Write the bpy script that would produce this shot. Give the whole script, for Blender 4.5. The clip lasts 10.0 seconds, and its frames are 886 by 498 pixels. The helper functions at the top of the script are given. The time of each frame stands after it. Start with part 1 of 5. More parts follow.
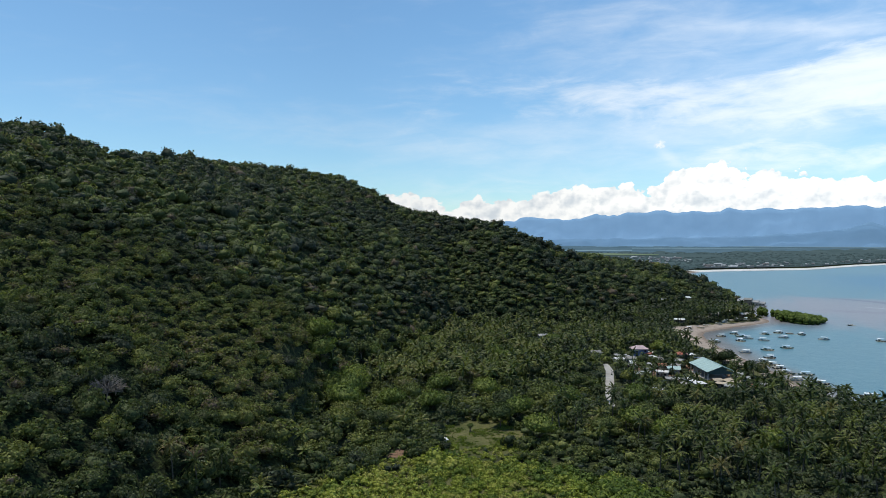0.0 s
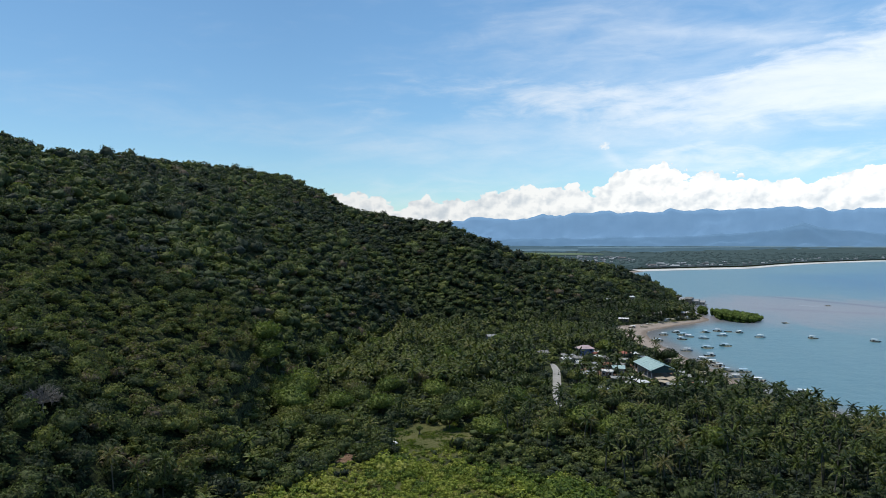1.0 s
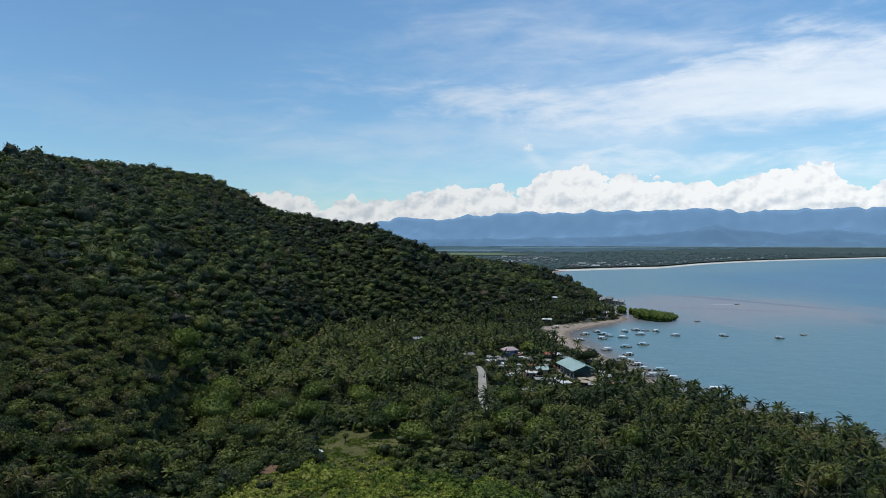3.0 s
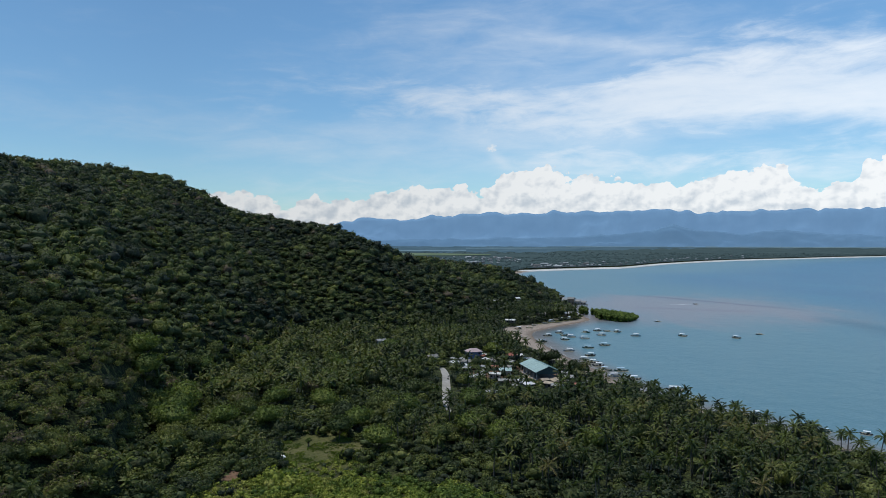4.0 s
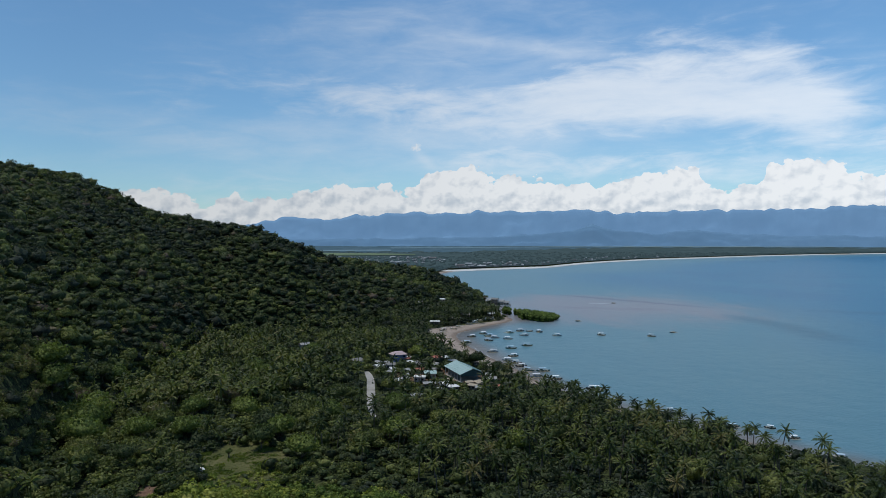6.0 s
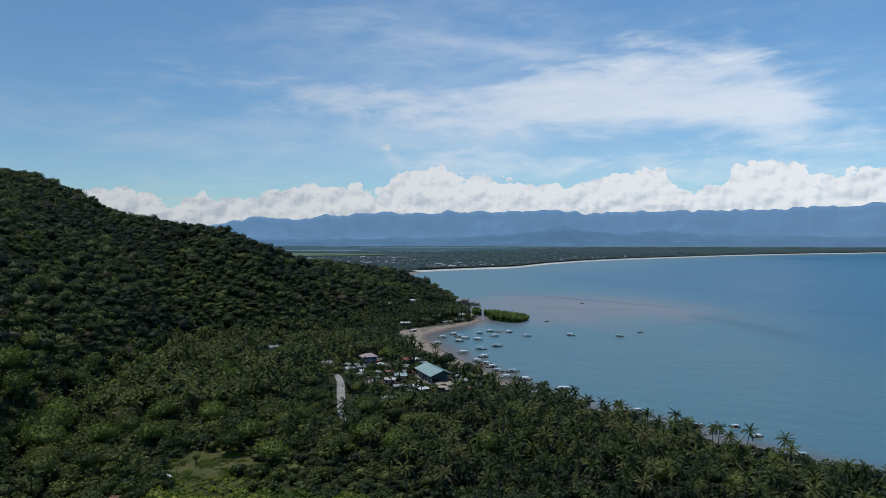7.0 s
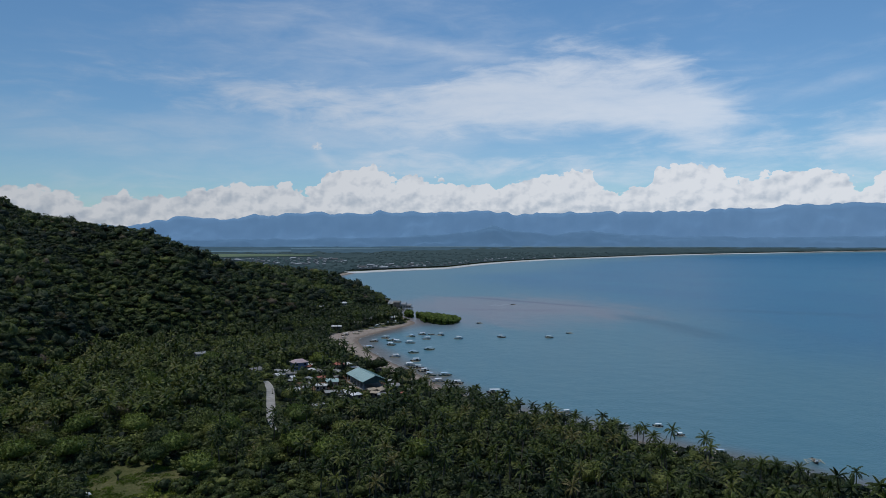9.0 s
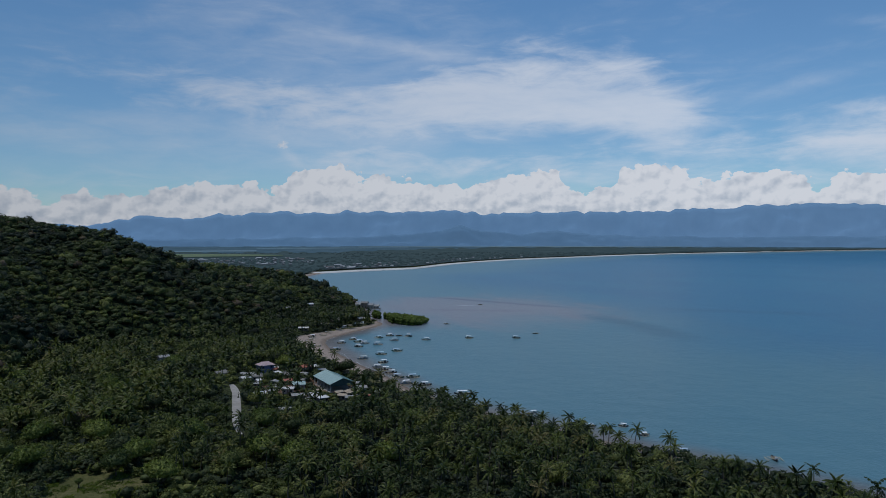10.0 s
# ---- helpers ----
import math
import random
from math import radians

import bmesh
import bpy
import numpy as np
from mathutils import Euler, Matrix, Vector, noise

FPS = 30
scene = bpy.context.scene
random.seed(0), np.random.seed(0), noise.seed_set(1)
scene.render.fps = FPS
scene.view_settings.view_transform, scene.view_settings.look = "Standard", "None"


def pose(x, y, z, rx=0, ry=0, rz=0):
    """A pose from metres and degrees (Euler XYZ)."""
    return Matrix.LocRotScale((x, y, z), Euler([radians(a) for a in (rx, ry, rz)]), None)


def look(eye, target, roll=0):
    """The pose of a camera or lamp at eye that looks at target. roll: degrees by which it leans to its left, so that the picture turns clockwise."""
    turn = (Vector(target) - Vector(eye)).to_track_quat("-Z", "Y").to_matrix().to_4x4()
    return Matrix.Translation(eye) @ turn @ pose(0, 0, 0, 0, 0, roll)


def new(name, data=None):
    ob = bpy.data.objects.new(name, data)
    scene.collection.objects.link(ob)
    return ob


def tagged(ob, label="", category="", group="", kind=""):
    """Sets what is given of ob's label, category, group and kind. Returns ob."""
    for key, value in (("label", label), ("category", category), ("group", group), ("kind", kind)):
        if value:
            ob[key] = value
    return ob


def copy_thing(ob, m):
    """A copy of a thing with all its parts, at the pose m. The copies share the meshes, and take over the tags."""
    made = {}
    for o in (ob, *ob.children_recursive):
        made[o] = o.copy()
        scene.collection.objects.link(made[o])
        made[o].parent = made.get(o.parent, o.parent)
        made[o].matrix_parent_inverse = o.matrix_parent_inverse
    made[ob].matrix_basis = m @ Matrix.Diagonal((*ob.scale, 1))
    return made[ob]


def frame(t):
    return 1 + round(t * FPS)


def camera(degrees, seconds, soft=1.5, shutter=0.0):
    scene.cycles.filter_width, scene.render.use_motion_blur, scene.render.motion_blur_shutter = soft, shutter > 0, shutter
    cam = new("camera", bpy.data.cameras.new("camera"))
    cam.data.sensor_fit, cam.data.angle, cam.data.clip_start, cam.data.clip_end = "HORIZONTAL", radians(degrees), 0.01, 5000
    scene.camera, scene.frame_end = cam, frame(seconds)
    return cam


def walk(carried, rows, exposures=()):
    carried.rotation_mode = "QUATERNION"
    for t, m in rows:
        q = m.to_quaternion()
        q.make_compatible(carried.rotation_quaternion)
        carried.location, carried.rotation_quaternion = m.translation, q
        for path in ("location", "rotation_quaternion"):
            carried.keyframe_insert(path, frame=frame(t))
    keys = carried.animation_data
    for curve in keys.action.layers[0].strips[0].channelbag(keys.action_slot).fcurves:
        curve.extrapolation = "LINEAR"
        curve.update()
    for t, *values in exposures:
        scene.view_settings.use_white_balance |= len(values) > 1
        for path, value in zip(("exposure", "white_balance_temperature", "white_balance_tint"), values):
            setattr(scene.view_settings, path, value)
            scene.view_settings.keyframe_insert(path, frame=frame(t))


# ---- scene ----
cam = camera(64.22, 10.0, soft=0.75)
PATH = [
    (0.0, pose(0.00, 0.00, 70.00, 89.387, -0.000, 5.988)),
    (0.5, pose(-0.10, -0.04, 70.61, 89.358, -0.000, 3.957)),
    (1.0, pose(-0.17, -0.05, 71.17, 89.350, 0.000, 1.817)),
    (1.5, pose(-0.23, -0.05, 71.70, 89.341, 0.000, -0.000)),
    (2.0, pose(-0.27, -0.04, 72.21, 89.324, 0.000, -1.644)),
    (2.5, pose(-0.31, -0.01, 72.71, 89.326, 0.000, -2.921)),
    (4.0, pose(-0.34, 0.05, 74.18, 89.354, 0.000, -7.130)),
    (4.5, pose(-0.35, 0.06, 74.68, 89.346, 0.000, -8.843)),
    (5.0, pose(-0.35, 0.07, 75.20, 89.323, 0.000, -10.556)),
    (5.5, pose(-0.35, 0.06, 75.73, 89.304, 0.000, -11.909)),
    (7.0, pose(-0.38, -0.03, 77.42, 89.291, -0.000, -15.648)),
    (7.5, pose(-0.40, -0.08, 78.00, 89.284, -0.000, -16.503)),
    (8.0, pose(-0.44, -0.13, 78.60, 89.301, -0.000, -17.510)),
    (8.5, pose(-0.49, -0.19, 79.19, 89.289, -0.000, -19.350)),
    (9.0, pose(-0.56, -0.26, 79.79, 89.294, 0.000, -21.171)),
    (9.5, pose(-0.65, -0.32, 80.37, 89.272, -0.000, -22.736)),
    (10.0, pose(-0.75, -0.38, 80.93, 89.261, -0.000, -23.807)),
]
EXPOSURES = [(0.0, 0.25, 6720, 9), (1.5, 0.09, 6630, 9), (4.5, -0.15, 6430, 9), (7.5, -0.38, 6280, 10), (9.0, -0.54, 6200, 11), (10.0, -0.73, 6100, 12)]
walk(cam, PATH, EXPOSURES)

# ---- world, sun ----
SUN_AZ, SUN_EL = -62.0, 70.0      # degrees to the right of +y, above the horizon
world = bpy.data.worlds.new("sky")
scene.world = world
world.use_nodes = True


class Nodes:
    """Short hand for building node trees."""

    def __init__(self, tree):
        self.t = tree
        tree.nodes.clear()

    def add(self, kind, **sets):
        n = self.t.nodes.new(kind)
        ins = {}
        for k, v in sets.items():
            if k.startswith("i_"):
                ins[k[2:].replace("_", " ")] = v
            else:
                setattr(n, k, v)
        for k, v in ins.items():
            sock = n.inputs[int(k)] if k.isdigit() else n.inputs[k]
            if isinstance(v, bpy.types.NodeSocket):
                self.t.links.new(v, sock)
            else:
                sock.default_value = v
        return n

    def math(self, op, a, b=0.0, c=0.0, clamp=False):
        n = self.add("ShaderNodeMath", operation=op, i_0=a, i_1=b, i_2=c)
        n.use_clamp = clamp
        return n.outputs[0]

    def mix(self, f, a, b, blend="MIX"):
        n = self.add("ShaderNodeMix", data_type="RGBA", blend_type=blend)
        for k, v in ((0, f), (6, a), (7, b)):
            if isinstance(v, bpy.types.NodeSocket):
                self.t.links.new(v, n.inputs[k])
            else:
                n.inputs[k].default_value = v
        return n.outputs[2]

    def noise(self, vec, scale, detail=4.0, rough=0.55, lac=2.0, dist=0.0):
        n = self.add("ShaderNodeTexNoise", i_Vector=vec, i_Scale=scale, i_Detail=detail, i_Roughness=rough, i_Lacunarity=lac, i_Distortion=dist)
        return n.outputs[0]

    def ramp(self, f, stops, interp="LINEAR"):
        n = self.add("ShaderNodeValToRGB", i_0=f)
        r = n.color_ramp
        r.interpolation = interp
        while len(r.elements) < len(stops):
            r.elements.new(0.5)
        for e, (p, c) in zip(r.elements, stops):
            e.position, e.color = p, (*c, 1) if len(c) == 3 else c
        return n.outputs[0]

    def smooth(self, v, lo, hi):
        n = self.add("ShaderNodeMapRange", interpolation_type="SMOOTHSTEP", i_0=v, i_1=lo, i_2=hi, i_3=0.0, i_4=1.0)
        return n.outputs[0]


def build_sky():
    n = Nodes(world.node_tree)
    sky = n.add("ShaderNodeTexSky", sky_type="NISHITA", sun_disc=False, sun_elevation=radians(SUN_EL), sun_rotation=radians(SUN_AZ),
                air_density=1.0, dust_density=0.2, ozone_density=3.0, altitude=100)
    co = n.add("ShaderNodeTexCoord").outputs["Generated"]
    x, y, z = n.add("ShaderNodeSeparateXYZ", i_0=co).outputs
    az = n.math("MULTIPLY", n.math("ARCTAN2", x, y), 57.29578)          # degrees to the right of +y
    el = n.math("MULTIPLY", n.math("ARCSINE", z), 57.29578)

    def at(ka, ke, da=0.0, de=0.0):
        return n.add("ShaderNodeCombineXYZ", i_0=n.math("MULTIPLY", n.math("ADD", az, da), ka), i_1=n.math("MULTIPLY", n.math("ADD", el, de), ke)).outputs[0]

    # cirrus: veils combed along a slightly rising direction
    warp = n.noise(at(0.05, 0.14), 1.0, 3.0)
    comb = n.add("ShaderNodeCombineXYZ", i_0=n.math("MULTIPLY", az, 0.05),
                 i_1=n.math("ADD", n.math("MULTIPLY", el, 0.26), n.math("ADD", n.math("MULTIPLY", az, -0.010), n.math("MULTIPLY", warp, 0.9)))).outputs[0]
    wisps = n.noise(comb, 1.7, 8.0, 0.6, dist=0.3)
    fine = n.noise(at(0.16, 0.5), 1.6, 7.0, 0.62, dist=0.6)
    grain = n.math("ADD", n.math("MULTIPLY", wisps, 0.65), n.math("MULTIPLY", fine, 0.35))

    def veil(a0, e0, ra, re, tilt):
        """A soft oval part of the sky."""
        da, de = n.math("SUBTRACT", az, a0), n.math("SUBTRACT", el, e0)
        de = n.math("SUBTRACT", de, n.math("MULTIPLY", da, tilt))
        q = n.math("ADD", n.math("POWER", n.math("DIVIDE", da, ra), 2.0), n.math("POWER", n.math("DIVIDE", de, re), 2.0))
        return n.math("EXPONENT", n.math("MULTIPLY", q, -1.0))

    cover = 0.0
    for weight, *oval in VEILS:
        cover = n.math("ADD", cover, n.math("MULTIPLY", veil(*oval), weight))
    stray = n.math("MULTIPLY", n.math("SUBTRACT", grain, 0.5), 8.0)
    for rows in SHEETS:
        a0, span = rows[0][0] - 8.0, rows[-1][0] - rows[0][0] + 16.0
        stops = [(0.0, (rows[0][1] / 30, rows[0][2] / 30, 0.0))] + [((a - a0) / span, (t / 30, b / 30, w)) for a, t, b, w in rows] + [(1.0, (rows[-1][1] / 30, rows[-1][2] / 30, 0.0))]
        hi, lo, thick = n.add("ShaderNodeSeparateColor", i_0=n.ramp(n.math("DIVIDE", n.math("SUBTRACT", az, a0), span), stops)).outputs
        over = n.math("ADD", n.math("SUBTRACT", n.math("MULTIPLY", hi, 30.0), el), stray)
        under = n.math("ADD", n.math("SUBTRACT", el, n.math("MULTIPLY", lo, 30.0)), n.math("MULTIPLY", stray, 0.8))
        sheet_cover = n.math("MULTIPLY", n.math("MULTIPLY", n.smooth(over, -3.0, 2.6), n.smooth(under, -3.2, 3.0)), n.math("MULTIPLY", thick, 1.1))
        cover = n.math("MAXIMUM", cover, sheet_cover)
    dens = n.math("ADD", n.math("MINIMUM", cover, 1.05), n.math("MULTIPLY", n.math("SUBTRACT", grain, 0.5), 1.4))
    dens = n.math("MULTIPLY", n.smooth(dens, 0.0, 1.35), 0.82)
    tone = n.mix(n.smooth(el, 20.0, 2.0), (*SKY_HIGH, 1), (*SKY_LOW, 1))
    tone = n.mix(1.0, sky.outputs[0], tone, "MULTIPLY")
    col = n.mix(dens, tone, CIRRUS)

    # cumulus bank above the mountains: billows heaped up to an uneven top
    def heaps(da, de, sizes, fluff=0.12):
        w = n.noise(at(0.5, 0.5, da, de), 1.0, 4.0, 0.6)
        v = n.add("ShaderNodeVectorMath", operation="ADD", i_0=at(1.0, 1.25, da, de), i_1=n.add("ShaderNodeCombineXYZ", i_0=n.math("MULTIPLY", w, 1.2), i_1=n.math("MULTIPLY", w, 0.9)).outputs[0]).outputs[0]
        h = 0.0
        for scale, amount in sizes:
            c = n.add("ShaderNodeTexVoronoi", feature="SMOOTH_F1", voronoi_dimensions="2D", i_Vector=v, i_Scale=scale, i_Smoothness=0.25).outputs["Distance"]
            h = n.math("ADD", h, n.math("MULTIPLY", n.math("SUBTRACT", 0.72, c), amount))
        return n.math("ADD", h, n.math("MULTIPLY", n.math("SUBTRACT", n.noise(at(2.6, 3.0, da, de), 1.0, 5.0, 0.55), 0.5), fluff))

    h0 = heaps(0.0, 0.0, ((0.62, 0.60), (1.45, 0.30), (3.3, 0.12), (7.0, 0.04)))
    broad = ((0.40, 0.62), (0.95, 0.40), (2.2, 0.20), (4.6, 0.05))
    g0, g1 = heaps(0.0, 0.0, broad, 0.03), heaps(-0.25, 0.42, broad, 0.03)
    top = n.math("MULTIPLY", n.ramp(n.math("DIVIDE", n.math("ADD", az, 10.0), 70.0), [((a + 10) / 70, (e / 10,) * 3) for a, e in HEAPS]), 10.0)
    edge = n.math("SUBTRACT", n.math("ADD", top, n.math("MULTIPLY", n.math("SUBTRACT", h0, 0.42), 1.6)), el)
    soft = n.math("ADD", n.math("MULTIPLY", n.smooth(az, 11.0, 2.0), 0.12), n.math("MULTIPLY", n.noise(at(0.25, 0.5), 1.0, 3.0), 0.22))
    body = n.math("MULTIPLY", n.smooth(edge, 0.0, soft), 0.97)
    # the lone puff
    pa, pe = n.math("DIVIDE", n.math("SUBTRACT", az, 11.0), 0.50), n.math("DIVIDE", n.math("SUBTRACT", el, 7.5), 0.36)
    pq = n.math("ADD", n.math("MULTIPLY", pa, pa), n.math("MULTIPLY", pe, pe))
    pq = n.math("SUBTRACT", n.math("ADD", 0.95, n.math("MULTIPLY", n.math("SUBTRACT", n.noise(at(1.9, 2.3), 1.0, 4.0, 0.6), 0.5), 4.0)), pq)
    body = n.math("MAXIMUM", body, n.math("MULTIPLY", n.smooth(pq, 0.0, 1.3), 0.90))
    lit = n.math("ADD", 0.58, n.math("MULTIPLY", n.math("SUBTRACT", g0, g1), 2.0))
    lit = n.math("ADD", lit, n.math("MULTIPLY", n.smooth(el, 2.2, 4.4), 0.42))
    lit = n.math("ADD", lit, n.math("MULTIPLY", n.math("SUBTRACT", n.noise(at(0.16, 1.1), 1.0, 3.0), 0.5), 0.7), clamp=True)
    white = n.mix(lit, CUMULUS_SHADE, CUMULUS)
    col = n.mix(body, col, white)
    # gain on the whole sky by bearing, added against the later lower exposure
    bright = n.ramp(n.math("DIVIDE", n.math("ADD", az, 180.0), 360.0), [(0.0, (1.0,) * 3), (0.46, (1.0,) * 3), (0.51, (1.14,) * 3), (0.55, (1.28,) * 3), (0.62, (1.42,) * 3), (0.72, (1.38,) * 3), (1.0, (1.0,) * 3)])
    col = n.mix(1.0, col, bright, "MULTIPLY")
    bg = n.add("ShaderNodeBackground", i_Color=col, i_Strength=0.1)
    n.add("ShaderNodeOutputWorld", i_Surface=bg.outputs[0])


# weight, azimuth, elevation, half width, half height (degrees), rise per degree of azimuth
VEILS = [
    (0.34, 51.0, 11.2, 6.0, 0.7, 0.15),
    (0.35, 57.0, 14.5, 5.0, 0.5, -0.15),
    (0.30, -18.0, 9.0, 16.0, 1.6, -0.10),
    (0.34, 20.0, 15.2, 8.0, 0.6, -0.14),
    (0.22, 25.0, 4.9, 45.0, 1.5, 0.0),
    (0.42, 24.0, 10.5, 22.0, 4.5, 0.0),
    (0.24, 2.0, 8.0, 14.0, 2.2, 0.03),
    (0.25, 19.0, 8.0, 15.0, 3.0, 0.0),
    (0.36, 13.0, 16.5, 15.0, 4.5, -0.05),
    (0.30, 11.6, 6.6, 1.0, 0.55, -0.7),
]
# the feathered sheets of cirrus: azimuth, elevation of the upper and the lower edge, thickness
SHEETS = [
    [(-8.2, 11.1, 10.0, 0.35), (-4.1, 11.4, 10.0, 0.45), (-0.0, 12.1, 9.9, 0.6), (3.9, 12.1, 9.6, 0.75), (8.0, 11.9, 8.7, 0.8), (11.9, 11.7, 8.2, 0.85), (15.5, 12.2, 7.9, 0.9), (20.0, 13.0, 7.9, 0.95), (24.5, 13.8, 8.2, 1), (29.1, 14.0, 8.1, 1), (33.6, 14.1, 8.3, 1), (38.0, 13.8, 7.7, 1), (40.5, 12.7, 7.1, 1), (42.6, 11.1, 7.3, 0.9), (44.6, 10.4, 8.5, 0.6), (47.0, 10.0, 8.8, 0.4), (50.0, 9.2, 8.7, 0.0)],
    [(-4.9, 4.7, 3.2, 0.5), (0.7, 4.9, 3.4, 0.5), (6.7, 5.5, 3.9, 0.35), (11.0, 7.1, 5.1, 0.5), (16.3, 7.7, 5.5, 0.75), (22.3, 7.4, 5.4, 0.85), (28.2, 7.3, 5.0, 0.9), (33.6, 6.4, 4.9, 0.85), (38.0, 6.4, 5.1, 0.8), (42.2, 6.9, 5.2, 0.8), (46.2, 7.1, 5.4, 0.95), (50.0, 7.7, 5.2, 1.0), (53.6, 8.0, 5.1, 1.0), (55.9, 8.2, 5.2, 1.0)],
]
# azimuth and elevation of the tops of the cumulus bank
HEAPS = [(-8.6, 3.87), (-6.77, 3.85), (-6.09, 2.97), (-4.87, 3.01), (-3.07, 4.11), (-1.41, 3.51), (0.68, 3.66), (2.65, 4.3), (6.32, 4.66), (8.43, 4.71), (10.14, 3.95), (11.36, 4.59), (12.11, 5.67), (14.32, 6.16), (15.31, 6.67), (16.88, 5.3), (21.56, 5.15), (24.08, 4.7), (25.91, 4.34), (28.65, 5.14), (31.59, 5.65), (33.07, 5.58), (33.74, 4.27), (37.47, 4.17), (37.94, 5.62), (41.99, 6.11), (43.68, 4.51), (46.22, 5.31), (49.65, 5.42), (51.66, 3.96), (53.25, 4.81), (55.88, 4.91)]
SKY_HIGH, SKY_LOW = (0.80, 1.04, 1.12), (0.77, 0.98, 1.08)
CIRRUS = (7.0, 7.4, 7.9, 1)
CUMULUS, CUMULUS_SHADE = (7.2, 7.35, 7.5, 1), (4.7, 5.2, 5.8, 1)
build_sky()
sun = new("sun", bpy.data.lights.new("sun", "SUN"))
sun.data.energy, sun.data.angle, sun.data.color = 3.4, radians(0.53), (1.0, 0.965, 0.90)
a, e = radians(SUN_AZ), radians(SUN_EL)
sun.matrix_world = look((math.sin(a) * math.cos(e) * 900, math.cos(a) * math.cos(e) * 900, math.sin(e) * 900), (0, 0, 0))


# ---- materials ----
def material(name, rough=0.8, spec=0.3, metal=0.0):
    m = bpy.data.materials.new(name)
    m.use_nodes = True
    n = Nodes(m.node_tree)
    b = n.add("ShaderNodeBsdfPrincipled", i_Roughness=rough, i_Metallic=metal)
    b.inputs["Specular IOR Level"].default_value = spec
    out = n.add("ShaderNodeOutputMaterial", i_Surface=b.outputs[0])
    return m, n, b, out


def link(n, a, b):
    n.t.links.new(a, b)


def bump(n, b, height, strength, distance):
    k = n.add("ShaderNodeBump", i_Strength=strength, i_Distance=distance, i_Height=height)
    link(n, k.outputs[0], b.inputs["Normal"])


def leaf_material(name, stops, per_object=False, sheen=0.10, glow=0.32, rough=0.6, grain=1.5, depth=0.6, vary=0.52):
    """Leaves: hue by plant, lightness by leaf clump, some light passing through."""
    m, n, b, out = material(name, rough, sheen)
    if per_object:
        tint = n.add("ShaderNodeObjectInfo").outputs["Random"]
    else:
        tint = n.add("ShaderNodeAttribute", attribute_name="tint").outputs["Fac"]
    isl = n.add("ShaderNodeNewGeometry").outputs["Random Per Island"]
    col = n.ramp(n.math("ADD", tint, n.math("MULTIPLY", n.math("SUBTRACT", isl, 0.5), vary * 0.3), clamp=True), stops)
    pos = n.add("ShaderNodeNewGeometry").outputs["Position"]
    leafy = n.noise(pos, grain, 3.0, 0.6)
    light = n.math("MULTIPLY", n.math("ADD", n.math("MULTIPLY", isl, vary), 1.0 - vary * 0.5), n.math("ADD", n.math("MULTIPLY", n.smooth(leafy, 0.36, 0.66), depth), 1.0 - depth * 0.54))
    bump(n, b, leafy, 0.6, 0.35)
    col = n.mix(1.0, col, n.add("ShaderNodeCombineXYZ", i_0=light, i_1=light, i_2=light).outputs[0], "MULTIPLY")
    link(n, col, b.inputs["Base Color"])
    tr = n.add("ShaderNodeBsdfTranslucent", i_Color=n.mix(1.0, col, (1.15, 1.25, 0.82, 1), "MULTIPLY"))
    mx = n.add("ShaderNodeMixShader", i_0=glow, i_1=b.outputs[0], i_2=tr.outputs[0])
    link(n, mx.outputs[0], out.inputs["Surface"])
    return m


# FOREST's darkest green is lifted to stand in for haze over the hill
FOREST = [(0.0, (0.036, 0.048, 0.036)), (0.22, (0.051, 0.066, 0.038)), (0.5, (0.075, 0.096, 0.039)), (0.75, (0.118, 0.140, 0.045)), (0.92, (0.162, 0.176, 0.054)), (1.0, (0.114, 0.090, 0.064))]
SCRUB = [(0.0, (0.082, 0.124, 0.030)), (0.4, (0.176, 0.220, 0.042)), (0.75, (0.262, 0.288, 0.054)), (1.0, (0.290, 0.282, 0.086))]
PALM = [(0.0, (0.018, 0.030, 0.009)), (0.5, (0.042, 0.060, 0.014)), (0.88, (0.112, 0.132, 0.031)), (1.0, (0.112, 0.096, 0.036))]
MANGROVE = [(0.0, (0.070, 0.104, 0.024)), (0.6, (0.104, 0.148, 0.031)), (1.0, (0.140, 0.178, 0.042))]
LUSH = [(0.0, (0.084, 0.116, 0.034)), (0.5, (0.122, 0.158, 0.040)), (1.0, (0.160, 0.190, 0.048))]
M_LUSH = leaf_material("lush tree leaves", LUSH, True)
M_FOREST = leaf_material("forest leaves", FOREST)
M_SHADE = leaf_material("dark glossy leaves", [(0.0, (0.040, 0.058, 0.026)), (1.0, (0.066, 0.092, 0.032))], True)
M_TREE = leaf_material("tree leaves", FOREST, True)
M_SCRUB = leaf_material("scrub leaves", SCRUB, vary=0.3)
M_SHRUB = leaf_material("shrub leaves", SCRUB, True, vary=0.3)
M_PALMS = leaf_material("palm fronds of the grove", PALM, sheen=0.13, glow=0.18, rough=0.42)
M_PALM = leaf_material("palm fronds", PALM, True, sheen=0.13, glow=0.18, rough=0.42)
M_MANGROVE = leaf_material("mangrove leaves", MANGROVE)


